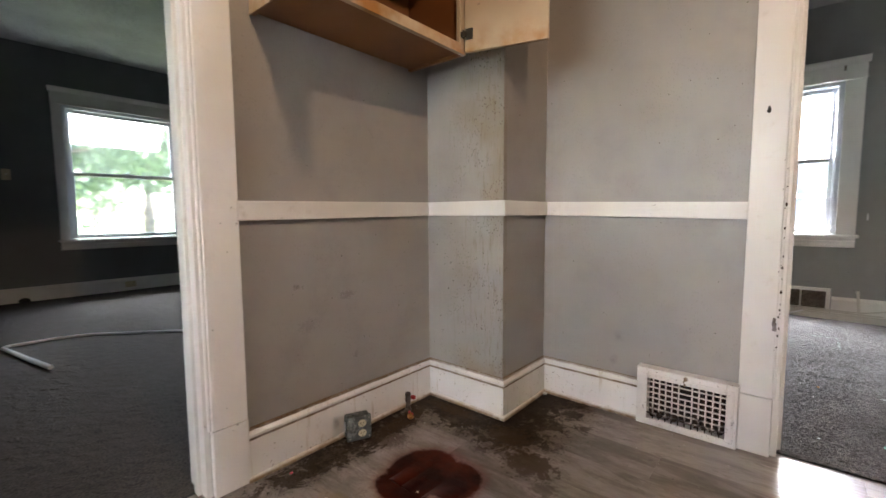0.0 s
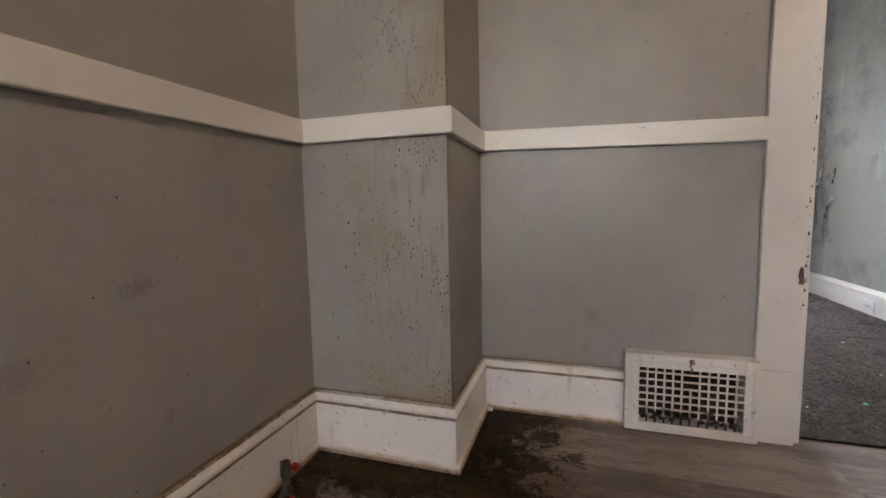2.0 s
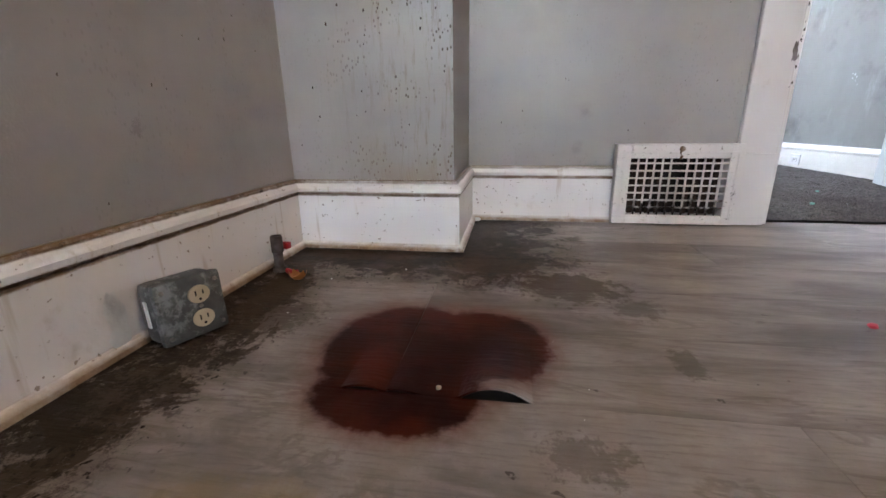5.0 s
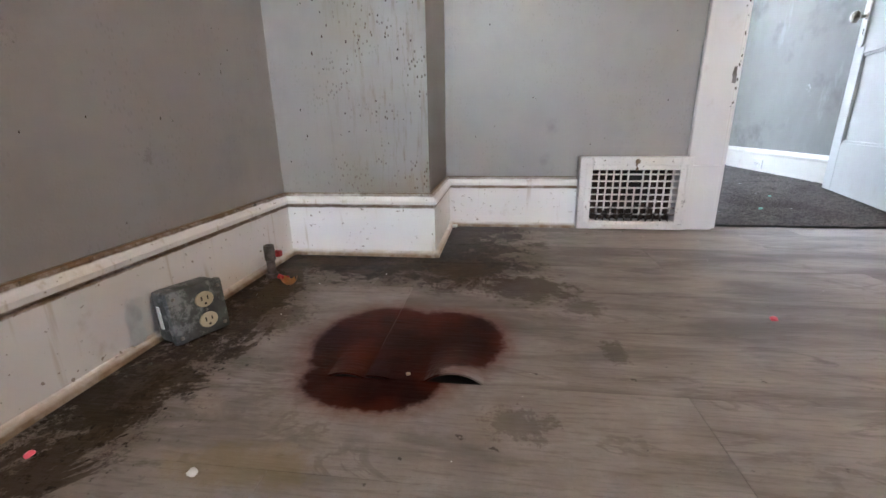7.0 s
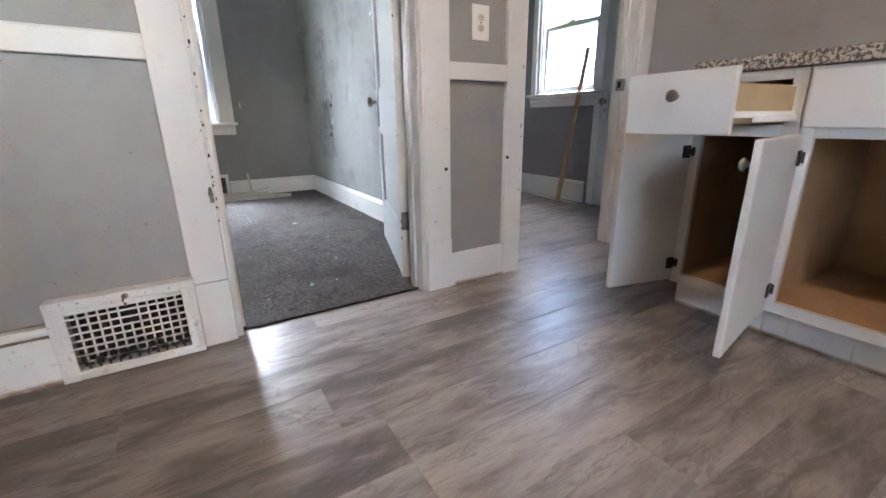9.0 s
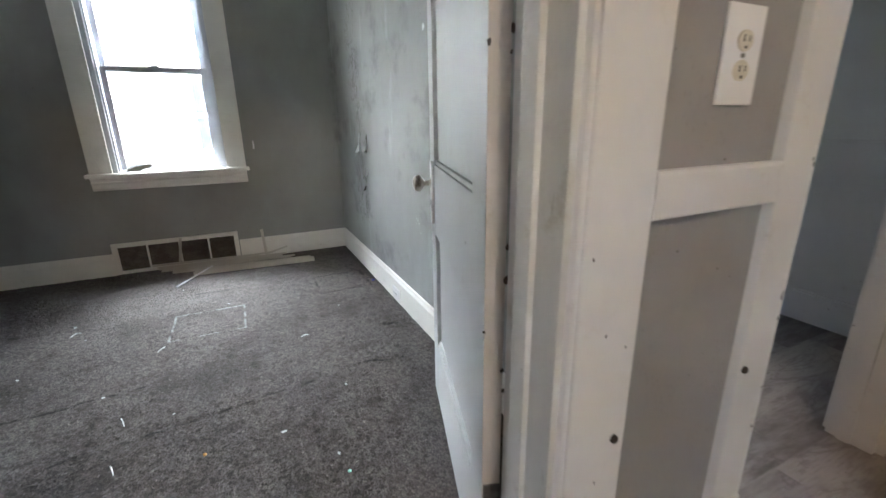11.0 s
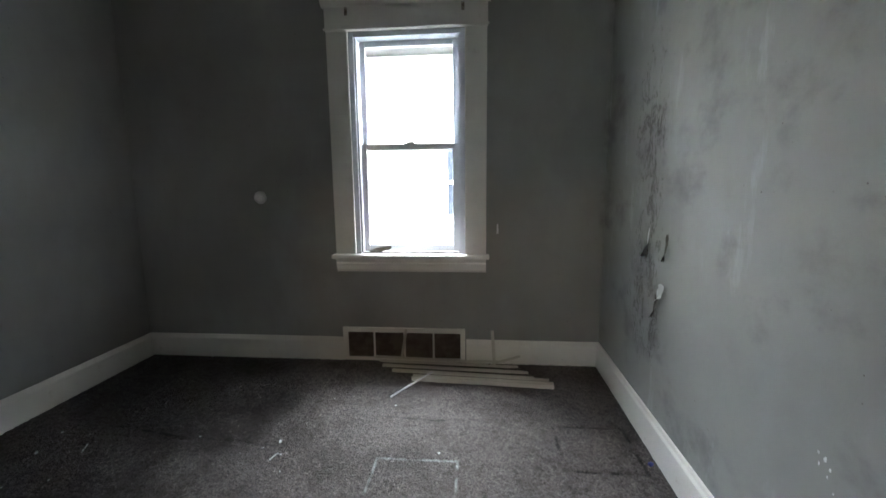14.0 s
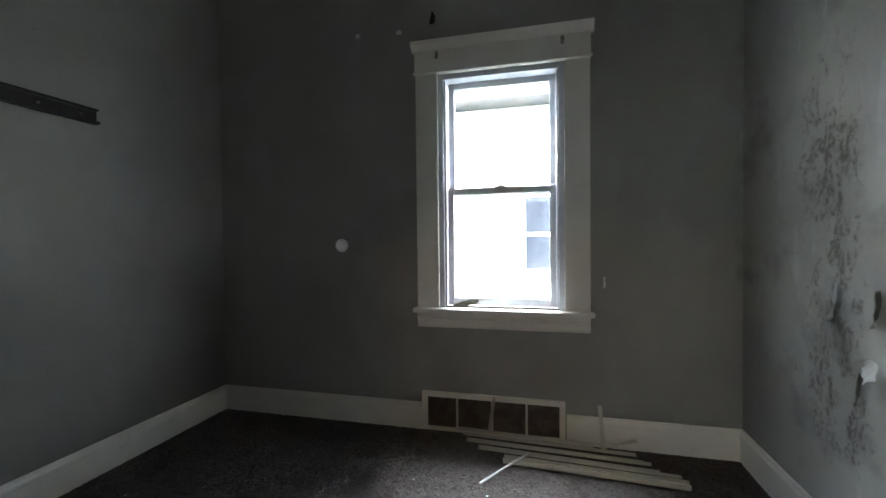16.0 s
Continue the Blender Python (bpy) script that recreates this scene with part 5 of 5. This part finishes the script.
strip("vinyl_strip", (0.435, 5.20, 0.02), (0.422, 5.262, 0.235), 0.020, 0.006, STRIP, "cream strip leaning against the baseboard")
bm = bmesh.new()
tube(bm, [(-0.145, 4.785, 0.015), (0.06, 5.02, 0.058)], [0.0055, 0.0055], 10)
solid("blind_wand", bm, RODW, "thin white plastic wand resting on the strip pile", "rod", smooth=True)

# ---- bedroom: wall fittings ----
t = thing("door_bumper", "round white plastic door bumper on the wall", "door bumper", pose(-1.076, BN, 1.096, 90, 0, 0))
bm = bmesh.new()
lathe(bm, [(0.041, 0), (0.041, 0.006), (0.036, 0.016), (0.024, 0.021), (0.020, 0.018), (0, 0.017)], 28)
part("disc", bm, WHITEP, t, smooth=True)
t = thing("bracket_rail", "black steel slotted mounting rail screwed to the wall", "wall bracket", pose(BW, 4.148, 1.728))
bm = bmesh.new()
box(bm, (0.001, -0.34, -0.036), (0.004, 0.34, 0.036), 0.001)
box(bm, (0.004, -0.34, 0.024), (0.034, 0.33, 0.036), 0.004)
box(bm, (0.004, -0.34, -0.036), (0.034, 0.335, -0.022), 0.004)
part("rail", bm, BLACK, t)
for y in (-0.27, -0.1, 0.1, 0.27):
    bm = bmesh.new()
    lathe(bm, [(0, 0.010), (0.006, 0.009), (0.007, 0.004)], 6, Euler((0, radians(90), 0)).to_matrix().to_4x4())
    part("bolt", bm, HINGE_STEEL, t).location = (0, y, 0)
for i, x in enumerate((-0.452, 0.240)):
    t = thing("curtain_hook", "small brass curtain rod hook on the window casing", "hook", pose(x, BN - 0.026, 2.182), group="curtain hooks")
    bm = bmesh.new()
    box(bm, (-0.009, -0.003, -0.022), (0.009, 0, 0.022), 0.001)
    tube(bm, [(0, -0.003, 0.010), (0, -0.022, 0.010), (0, -0.026, 0.0), (0, -0.022, -0.008)], [0.003, 0.003, 0.003, 0.003], 8)
    part("hook", bm, BRASS, t)


def flake(name, m, w, h, mat, label, curl=0.4, seed=0, cat="peeling paint"):
    """A torn, curled flap of paint or paper."""
    r = random.Random(seed)
    bm = bmesh.new()
    nx, nz = 5, 6
    g = []
    for i in range(nx + 1):
        row = []
        for j in range(nz + 1):
            u, v = i / nx - 0.5, j / nz
            e = 1 + 0.35 * (r.random() - 0.5) * (i in (0, nx)) * 2
            row.append(bm.verts.new((u * w * e * (0.45 + 0.55 * math.sin(math.pi * min(1, v * 0.8 + 0.2))), -curl * h * (1 - v) ** 2 * (0.5 + u) - 0.002, (v - 0.5) * h + 0.1 * h * (r.random() - 0.5) * (j in (0, nz)))))
        g.append(row)
    for i in range(nx):
        for j in range(nz):
            bm.faces.new((g[i][j], g[i + 1][j], g[i + 1][j + 1], g[i][j + 1]))
    bmesh.ops.solidify(bm, geom=bm.faces[:], thickness=0.001)
    return solid(name, bm, mat, label, cat, m=m)


FE = lambda y, z: pose(BE - 0.001, y, z, 0, 0, -90)
flake("paint_flap", FE(4.43, 0.715), 0.075, 0.07, PLASTER, "white torn flap hanging from the wall", 0.6, 1)
flake("paint_flap", FE(4.475, 0.645), 0.032, 0.10, TORN, "dark torn paper strip hanging from the wall", 0.3, 2)
flake("paint_flap", FE(4.405, 0.905), 0.035, 0.11, TORN, "dark torn patch where paint has lifted", 0.25, 3)
flake("paint_flap", FE(4.59, 0.905), 0.030, 0.12, PLASTER, "pale torn strip on the mouldy wall", 0.3, 4)
flake("paint_flap", FE(4.60, 0.85), 0.030, 0.05, TORN, "dark torn patch on the mouldy wall", 0.2, 5)
flake("tape_scrap", FE(3.436, 1.40), 0.022, 0.026, PLASTER, "scrap of white tape stuck on the wall", 0.05, 6, "scrap")
for i, (y, z, s) in enumerate(((3.50, 0.57, 0.014), (3.485, 0.555, 0.010), (3.515, 0.55, 0.009), (3.49, 0.535, 0.007), (3.52, 0.575, 0.008), (3.47, 0.51, 0.006))):
    flake("plaster_chip", FE(y + 0.06, z), 0.65 * s, s * 0.85, PLASTER, "small white chip in the grey wall paint", 0.05, 10 + i, "wall damage")
flake("peeling_film", pose(-0.305, BN + 0.037, 0.752, 0, 78, 0), 0.030, 0.15, TORN, "dark peeling film along the sash bottom", 0.10, 41, "peeling film")
FN = lambda x, z: pose(x, BN - 0.001, z)
flake("filler_patch", FN(-0.948, 2.36), 0.030, 0.030, PLASTER, "small white filler patch on the wall", 0.02, 20, "wall damage")
flake("filler_patch", FN(-0.684, 2.35), 0.038, 0.030, PLASTER, "small white filler patch on the wall", 0.02, 21, "wall damage")
flake("filler_patch", FN(-0.829, 2.60), 0.09, 0.030, PLASTER, "white filler patch near the ceiling", 0.02, 22, "wall damage")
flake("wall_hole", FN(-0.48, 2.405), 0.030, 0.075, DARK, "ragged dark hole above the window", 0.1, 23, "wall damage")
flake("filler_patch", FN(0.45, 0.89), 0.014, 0.06, PLASTER, "pale scratch beside the window", 0.02, 24, "wall damage")
flake("dark_gouge", pose(-0.107, KN - 0.021, 1.306, 0, 0, 0), 0.012, 0.025, DARK, "dark chip in the white door casing", 0.02, 25, "wall damage")
flake("mortise_scar", pose(-0.056, KN - 0.0215, 0.515), 0.014, 0.05, GREYLOUVRE, "grey scar where a latch plate sat on the casing", 0.02, 26, "wall damage")

flake("paint_smear", pose(KW + 0.0185, 1.098, 0.058, 0, 0, 90), 0.034, 0.085, PLASTER, "thick white paint smear on the baseboard", 0.02, 27, "paint damage")


def edge_chips(name, pts, mat, label):
    """Small dark chips knocked out of painted edges: many tiny slivers in one mesh."""
    r = random.Random(31)
    bm = bmesh.new()
    for p, n_, size in pts:
        q = Vector(n_).to_track_quat('Z', 'Y').to_matrix().to_4x4()
        k = r.randint(5, 7)
        m = Matrix.Translation(p) @ q
        top = [bm.verts.new(m @ Vector((size * (0.4 + 0.6 * r.random()) * math.cos(6.283 * j / k), size * 1.7 * (0.4 + 0.6 * r.random()) * math.sin(6.283 * j / k), 0.0006))) for j in range(k)]
        mid = bm.verts.new(m @ Vector((0, 0, 0.0009)))
        for j in range(k):
            bm.faces.new((top[j], top[(j + 1) % k], mid))
    return solid(name, bm, mat, label, "paint damage", kind="stuff")


r = random.Random(8)
pts = [((-0.054 + 0.003 * r.random(), KN - 0.0202, 0.35 + 0.8 * r.random()), (0, -1, 0), 0.002 + 0.003 * r.random() ** 2) for i in range(5)]
pts += [((-0.0275, KN + 0.01 + 0.10 * r.random(), 0.2 + 1.2 * r.random()), (1, 0, 0), 0.002 + 0.004 * r.random() ** 2) for i in range(14)]
pts += [((-0.047 + 0.004 * r.random(), KN - 0.0203, 0.42 + 0.75 * r.random()), (0, -1, 0), 0.002 + 0.003 * r.random() ** 2) for i in range(10)]
pts += [((-0.0425, KN - 0.0164, 0.50 + 0.65 * r.random()), (0.6, -0.8, 0), 0.002 + 0.004 * r.random()) for i in range(12)]
pts += [((0.74 + 0.09 * r.random(), KN - 0.0202, 0.3 + 0.9 * r.random()), (0, -1, 0), 0.0025) for i in range(6)]
pts += [((1.229 + 0.008 * r.random(), KN - 0.0202, 0.3 + 0.9 * r.random()), (0, -1, 0), 0.004) for i in range(8)]
pts += [((KW + 0.0205, 0.64 + 0.08 * r.random(), 0.2 + 1.0 * r.random()), (1, 0, 0), 0.002) for i in range(5)]
edge_chips("casing_chips", pts, RUST, "dark chips along the worn casing edges")
c, sn = math.cos(radians(90 - 17.4)), math.sin(radians(90 - 17.4))
pts = []
for i in range(22):
    u = r.choice((0.0, -0.036)) + r.uniform(-0.002, 0.002)
    pts.append(((HX - 0.0034 * c - u * sn, HY - 0.0034 * sn + u * c, 0.15 + 1.6 * r.random()), (-c, -sn, 0), 0.003 + 0.003 * r.random()))
edge_chips("door_edge_chips", pts, RUST, "dark chips along the worn door edge")
pts = [((KW + 0.0015, 0.85 + 0.75 * r.random(), 0.2 + 0.6 * r.random()), (1, 0, 0), 0.0012 + 0.0018 * r.random()) for i in range(26)]
pts += [((-0.95 + 0.75 * r.random(), KN - 0.0015, 0.2 + 0.7 * r.random()), (0, -1, 0), 0.0015 + 0.0015 * r.random()) for i in range(14)]
pts += [((-1.42 + 0.40 * r.random(), 1.6985, 0.2 + 0.7 * r.random() ** 0.8), (0, -1, 0), 0.0015 + 0.002 * r.random()) for i in range(60)]
edge_chips("wall_flecks", pts, RUST, "dark dried flecks spattered on the wall")
for x, z in ((1.150, 0.564), (0.825, 0.534)):
    bm = bmesh.new()
    lathe(bm, [(0.0075, 0), (0.007, 0.005), (0.003, 0.008), (0, 0.0085)], 12)
    solid("casing_nail", bm, RUST, "dark nail head in the white casing", "nail", smooth=True, m=pose(x, KN - 0.0195, z, 90, 0, 0) if x < 1 else pose(x + 0.006, KN - 0.0195, z, 90, 0, 0))
bm = bmesh.new()
for z0, z1 in ((0.172, 0.914), (0.987, 1.55)):
    n_ = 24
    ring = []
    for i in range(n_ + 1):
        zz = z0 + (z1 - z0) * i / n_
        w = 0.0028 + 0.0035 * noise.noise(Vector((0, 0, zz * 17)))
        ring.append((bm.verts.new((KW + 0.0005, 1.70 - w, zz)), bm.verts.new((KW + w * 0.5, 1.70 - w * 0.5, zz)), bm.verts.new((KW + w, 1.6995, zz))))
    for a, b in zip(ring, ring[1:]):
        for j in (0, 1):
            bm.faces.new((a[j], b[j], b[j + 1], a[j + 1]))
solid("trim_caulk", bm, surface("old_caulk", (0.42, 0.405, 0.39), (0.34, 0.32, 0.30), 14, 0.5, 60, 0.001).m, "uneven white caulk bead in the wall corner", "caulk", kind="structure", smooth=True)

# insect screen lying flat on the carpet
t = thing("window_screen", "white framed insect screen lying flat on the carpet", "window screen", pose(-1.30, 3.872, 0.012))
for a, b in (((-0.60, -0.019, 0), (0, 0, 0.011)), ((-0.60, -0.95, 0), (0, -0.931, 0.011)), ((-0.019, -0.931, 0), (0, -0.019, 0.011)), ((-0.60, -0.931, 0), (-0.581, -0.019, 0.011))):
    part("frame_bar", one_box(a, b, 0.002), RODW, t, "white aluminium bar")
part("mesh", one_box((-0.581, -0.931, 0.004), (-0.019, -0.019, 0.0055)), BLACK, t, "dark insect mesh")

# chips and threads scattered over the carpet
r = random.Random(12)
spots = [(0.17, 4.32, 0.014), (-0.565, 4.35, 0.022), (-0.62, 4.30, 0.010), (-0.52, 4.26, 0.012), (-0.96, 4.36, 0.010), (0.358, 3.021, 0.020), (0.506, 2.836, 0.020), (0.611, 3.201, 0.014), (-0.264, 3.539, 0.012), (-1.611, 4.192, 0.022),
         (-1.377, 4.036, 0.012), (-0.625, 3.848, 0.012), (-1.649, 4.345, 0.014), (-1.522, 3.981, 0.016), (-0.47, 4.155, 0.010), (-1.1, 3.2, 0.012), (0.0, 3.3, 0.010), (0.75, 4.0, 0.010), (-0.1, 4.7, 0.010), (-0.45, 4.75, 0.010), (0.1, 2.35, 0.012), (0.42, 2.42, 0.012)]
for i, (x, y, s) in enumerate(spots):
    bm = bmesh.new()
    k = r.randint(4, 6)
    vs = [bm.verts.new((s * (0.35 + 0.4 * r.random()) * math.cos(2 * math.pi * j / k), s * (0.25 + 0.4 * r.random()) * math.sin(2 * math.pi * j / k), 0.002 * r.random())) for j in range(k)]
    bm.faces.new(vs)
    bmesh.ops.solidify(bm, geom=bm.faces[:], thickness=0.0012)
    solid("paint_chip", bm, PLASTER, "white paint chip lying on the carpet", "debris", "chips on the carpet", m=pose(x, y, 0.0125, 8 * r.random(), 8 * r.random(), 360 * r.random()))
for i, (x, y, L, a) in enumerate(((-0.125, 3.85, 0.05, 60), (-1.41, 4.21, 0.065, 116), (-0.13, 3.05, 0.05, 110), (-0.55, 4.22, 0.05, 70), (0.5, 3.7, 0.04, 10), (-0.15, 3.3, 0.06, 110), (-0.75, 3.05, 0.05, 45))):
    bm = bmesh.new()
    c, s = math.cos(radians(a)), math.sin(radians(a))
    tube(bm, [(x, y, 0.014), (x + L * 0.5 * c, y + L * 0.5 * s + 0.003, 0.016), (x + L * c, y + L * s, 0.014)], [0.0016, 0.0018, 0.0014], 6)
    solid("splinter", bm, PLASTER, "thin white splinter lying on the carpet", "debris", "splinters on the carpet")
blob("mint_scrap", (0.30, 2.42, 0.010), 0.008, MINT, "mint green scrap on the carpet")
blob("mint_scrap", (0.52, 2.75, 0.010), 0.006, MINT, "mint green scrap on the carpet")
blob("crumb", (0.116, 3.023, 0.010), 0.006, ORANGE, "small yellow crumb on the carpet")
blob("blue_scrap", (1.05, 4.31, 0.010), 0.012, surface("blue_paper", (0.05, 0.06, 0.25), (0.04, 0.05, 0.2), 9, 0.6, 90, 0.0001).m, "small blue scrap by the baseboard")

# ---- outside ----
bm = bmesh.new()
bmesh.ops.create_grid(bm, x_segments=8, y_segments=8, size=400)
for v in bm.verts:
    v.co.z = -0.65
solid("ground", bm, GRASS, "flat grassy ground round the house", "ground", kind="structure")
bm = bmesh.new()
box(bm, (LW - 0.4, LS - 0.5, H + 0.2), (HE + 0.4, HN + 0.3, H + 0.32))
# unseen deep south overhang, added to keep direct sun off the kitchen window
box(bm, (KW - 0.6, KS - 2.9, H + 0.2), (KE + 0.5, LS - 0.5, H + 0.32))
box(bm, (BW - 0.4, HN + 0.3, H + 0.2), (BE + 0.4, BN + 0.30, H + 0.32))
solid("roof", bm, SHINGLE, "dark shingled roof deck over the rooms with an unseen added sun-blocking overhang", "roof", kind="structure")
bm = bmesh.new()
box(bm, (LW - 2.6, LS - 0.5, 2.50), (LW - 0.17, LN + 0.5, 2.62), 0.01)
solid("porch_ceiling", bm, SIDING, "white painted porch ceiling outside the front window", "porch", kind="structure")

NY = 9.2
hs = thing("neighbour_house", "white lap-sided neighbouring house with a sash window", "house", pose(0, NY, -0.65))
bm = bmesh.new()
zb = 0.0
while zb < 3.72:
    lo = bm.verts.new((-9, 0.0, zb)), bm.verts.new((9, 0.0, zb))
    hi = bm.verts.new((-9, 0.014, zb + 0.12)), bm.verts.new((9, 0.014, zb + 0.12))
    bm.faces.new((lo[0], lo[1], hi[1], hi[0]))
    nx = bm.verts.new((-9, 0.0, zb + 0.12)), bm.verts.new((9, 0.0, zb + 0.12))
    bm.faces.new((hi[0], hi[1], nx[1], nx[0]))
    zb += 0.12
box(bm, (-9, 0.02, 0), (9, 0.3, 3.72))
part("wall", bm, SIDING, hs)
bm = bmesh.new()
box(bm, (-9.2, -0.45, 3.72), (9.2, 0.3, 3.87), 0.01)
for i in range(12):
    box(bm, (-9.2, -0.47 + i * 0.35, 3.87 + i * 0.22), (9.2, -0.07 + i * 0.35, 3.91 + i * 0.22 + 0.19))
part("roof", bm, SHINGLE, hs)
wn_ = part("window", one_box((-0.24, -0.030, 1.26), (0.68, 0.03, 2.48), 0.004), SIDING, hs)
part("pane", one_box((-0.16, -0.034, 1.345), (0.60, -0.029, 1.82)), PANE, wn_)
part("pane", one_box((-0.16, -0.034, 1.875), (0.60, -0.029, 2.39)), PANE, wn_)
part("sill", one_box((-0.30, -0.07, 1.20), (0.74, 0.0, 1.26), 0.006), SIDING, wn_)


def tree(x, y, h, crown, seed):
    """A broadleaf tree: tapered trunk, limbs and a crown of many small leaf clumps with gaps."""
    r = random.Random(seed)
    t = thing("tree", "leafy green broadleaf tree standing in the grass", "tree", pose(x, y, -0.65), group="trees outside")
    bm = bmesh.new()
    tube(bm, [(0, 0, 0), (0.05, 0.02, h * 0.25), (0.0, 0.06, h * 0.5), (0.05, 0, h * 0.8)], [0.24, 0.18, 0.13, 0.05], 10)
    tips = []
    for i in range(9):
        a, z = r.random() * 6.28, h * (0.30 + 0.4 * r.random())
        e = (crown * 0.7 * math.cos(a), crown * 0.7 * math.sin(a), z + crown * (0.2 + 0.5 * r.random()))
        tube(bm, [(0.02, 0.03, z), (e[0] * 0.5, e[1] * 0.5, (z + e[2]) / 2 + 0.1), e], [0.09, 0.05, 0.02], 6)
        tips.append(e)
    part("trunk", bm, BARK, t)
    vs, fs = [], []
    for i in range(110):
        b = Vector(r.choice(tips)) * (0.5 + 0.6 * r.random()) if i % 3 else Vector((0, 0, h * (0.45 + 0.5 * r.random())))
        c = b + Vector((r.gauss(0, 0.4), r.gauss(0, 0.4), r.gauss(0, 0.35))) * crown * 0.5
        for j in range(42):
            p = c + Vector((r.gauss(0, 1), r.gauss(0, 1), r.gauss(0, 0.8))) * 0.33
            u = Vector((r.gauss(0, 1), r.gauss(0, 1), r.gauss(0, 0.6))).normalized() * (0.10 + 0.08 * r.random())
            w = u.orthogonal().normalized() * 0.055
            k = len(vs)
            vs += [p - u, p + w, p + u, p - w]
            fs.append((k, k + 1, k + 2, k + 3))
    me = bpy.data.meshes.new("crown")
    me.from_pydata([tuple(v) for v in vs], [], fs)
    me.materials.append(LEAF)
    o = new("crown", me)
    o.parent = t
    return t


tree(-14.5, 1.2, 6.0, 2.6, 1)
tree(-17.0, 4.6, 7.0, 3.0, 2)
tree(-16.0, -1.6, 6.5, 2.8, 3)
tree(-20.5, 2.2, 8.0, 3.2, 4)
tree(-19.0, -0.4, 8.0, 3.4, 7)
tree(-23.0, 6.2, 9.0, 3.8, 8)
tree(-25.0, 0.8, 9.5, 4.0, 9)
tree(16.5, 7.5, 6.0, 2.8, 5)
tree(19.5, 13.5, 7.5, 3.0, 6)


# ---- vinyl planks ----
def plank_mesh(L, w):
    bm = bmesh.new()
    box(bm, (0, 0.0004, -0.0055), (L - 0.0009, w - 0.0004, 0.0))
    me = bpy.data.meshes.new("plank")
    bmesh.ops.recalc_face_normals(bm, faces=bm.faces[:])
    bm.to_mesh(me)
    bm.free()
    me.materials.append(VINYL)
    return me


def lifted_plank(L, w, humps):
    """A plank whose front edge has curled up in places."""
    nx, ny = 160, 8
    bm = bmesh.new()
    g = []
    for i in range(nx + 1):
        x = L * i / nx
        row = []
        for j in range(ny + 1):
            y = w * j / ny
            z = sum(a * max(0, 1 - ((x - c) / s) ** 2) * (1 - j / ny) ** 2.2 for c, s, a in humps)
            row.append(bm.verts.new((x, y, z)))
        g.append(row)
    for i in range(nx):
        for j in range(ny):
            bm.faces.new((g[i][j], g[i + 1][j], g[i + 1][j + 1], g[i][j + 1]))
    bmesh.ops.recalc_face_normals(bm, faces=bm.faces[:])
    for f in bm.faces:
        if f.normal.z < 0:
            f.normal_flip()
    bmesh.ops.solidify(bm, geom=bm.faces[:], thickness=0.0025)
    me = bpy.data.meshes.new("plank")
    bm.to_mesh(me)
    bm.free()
    me.materials.append(VINYL)
    return me


PW, PL = 0.19, 1.22
whole = {}


def lay(parent, x0, x1, y0, y1, seed, origin=1.06):
    r = random.Random(seed)
    k0, k1 = math.floor((y0 - origin) / PW), math.ceil((y1 - origin) / PW)
    for k in range(k0, k1):
        a, b = max(y0, origin + k * PW), min(y1, origin + (k + 1) * PW)
        if b - a < 0.004:
            continue
        start = x0 - r.random() * PL
        if parent is floor_kitchen:
            start = {0: -1.002 - PL, 1: -1.002 - 0.61, -1: -0.528 - PL}.get(k, start)
            if k == 1:
                start = -1.002 - PL
        x = start
        while x < x1:
            p, q = max(x, x0), min(x + PL, x1)
            if q - p > 0.005:
                if parent is floor_kitchen and k == 0 and p < -0.9 < q:
                    me = lifted_plank(q - p, b - a, [(-0.865 - p, 0.047, 0.018), (-0.99 - p, 0.030, 0.005)])
                elif parent is floor_kitchen and k == 0 and p < -1.02 < q:
                    me = lifted_plank(q - p - 0.0008, b - a, [(-1.035 - p, 0.030, 0.007)])
                else:
                    key = (round(q - p, 3), round(b - a, 3))
                    if key not in whole:
                        whole[key] = plank_mesh(q - p, b - a)
                    me = whole[key]
                o = new("plank", me)
                o.parent = parent
                o.location = (p, a, 0)
            x += PL


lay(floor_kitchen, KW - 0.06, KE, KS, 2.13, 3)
lay(floor_hall, BE + 0.14, HE, 2.13, HN, 5)
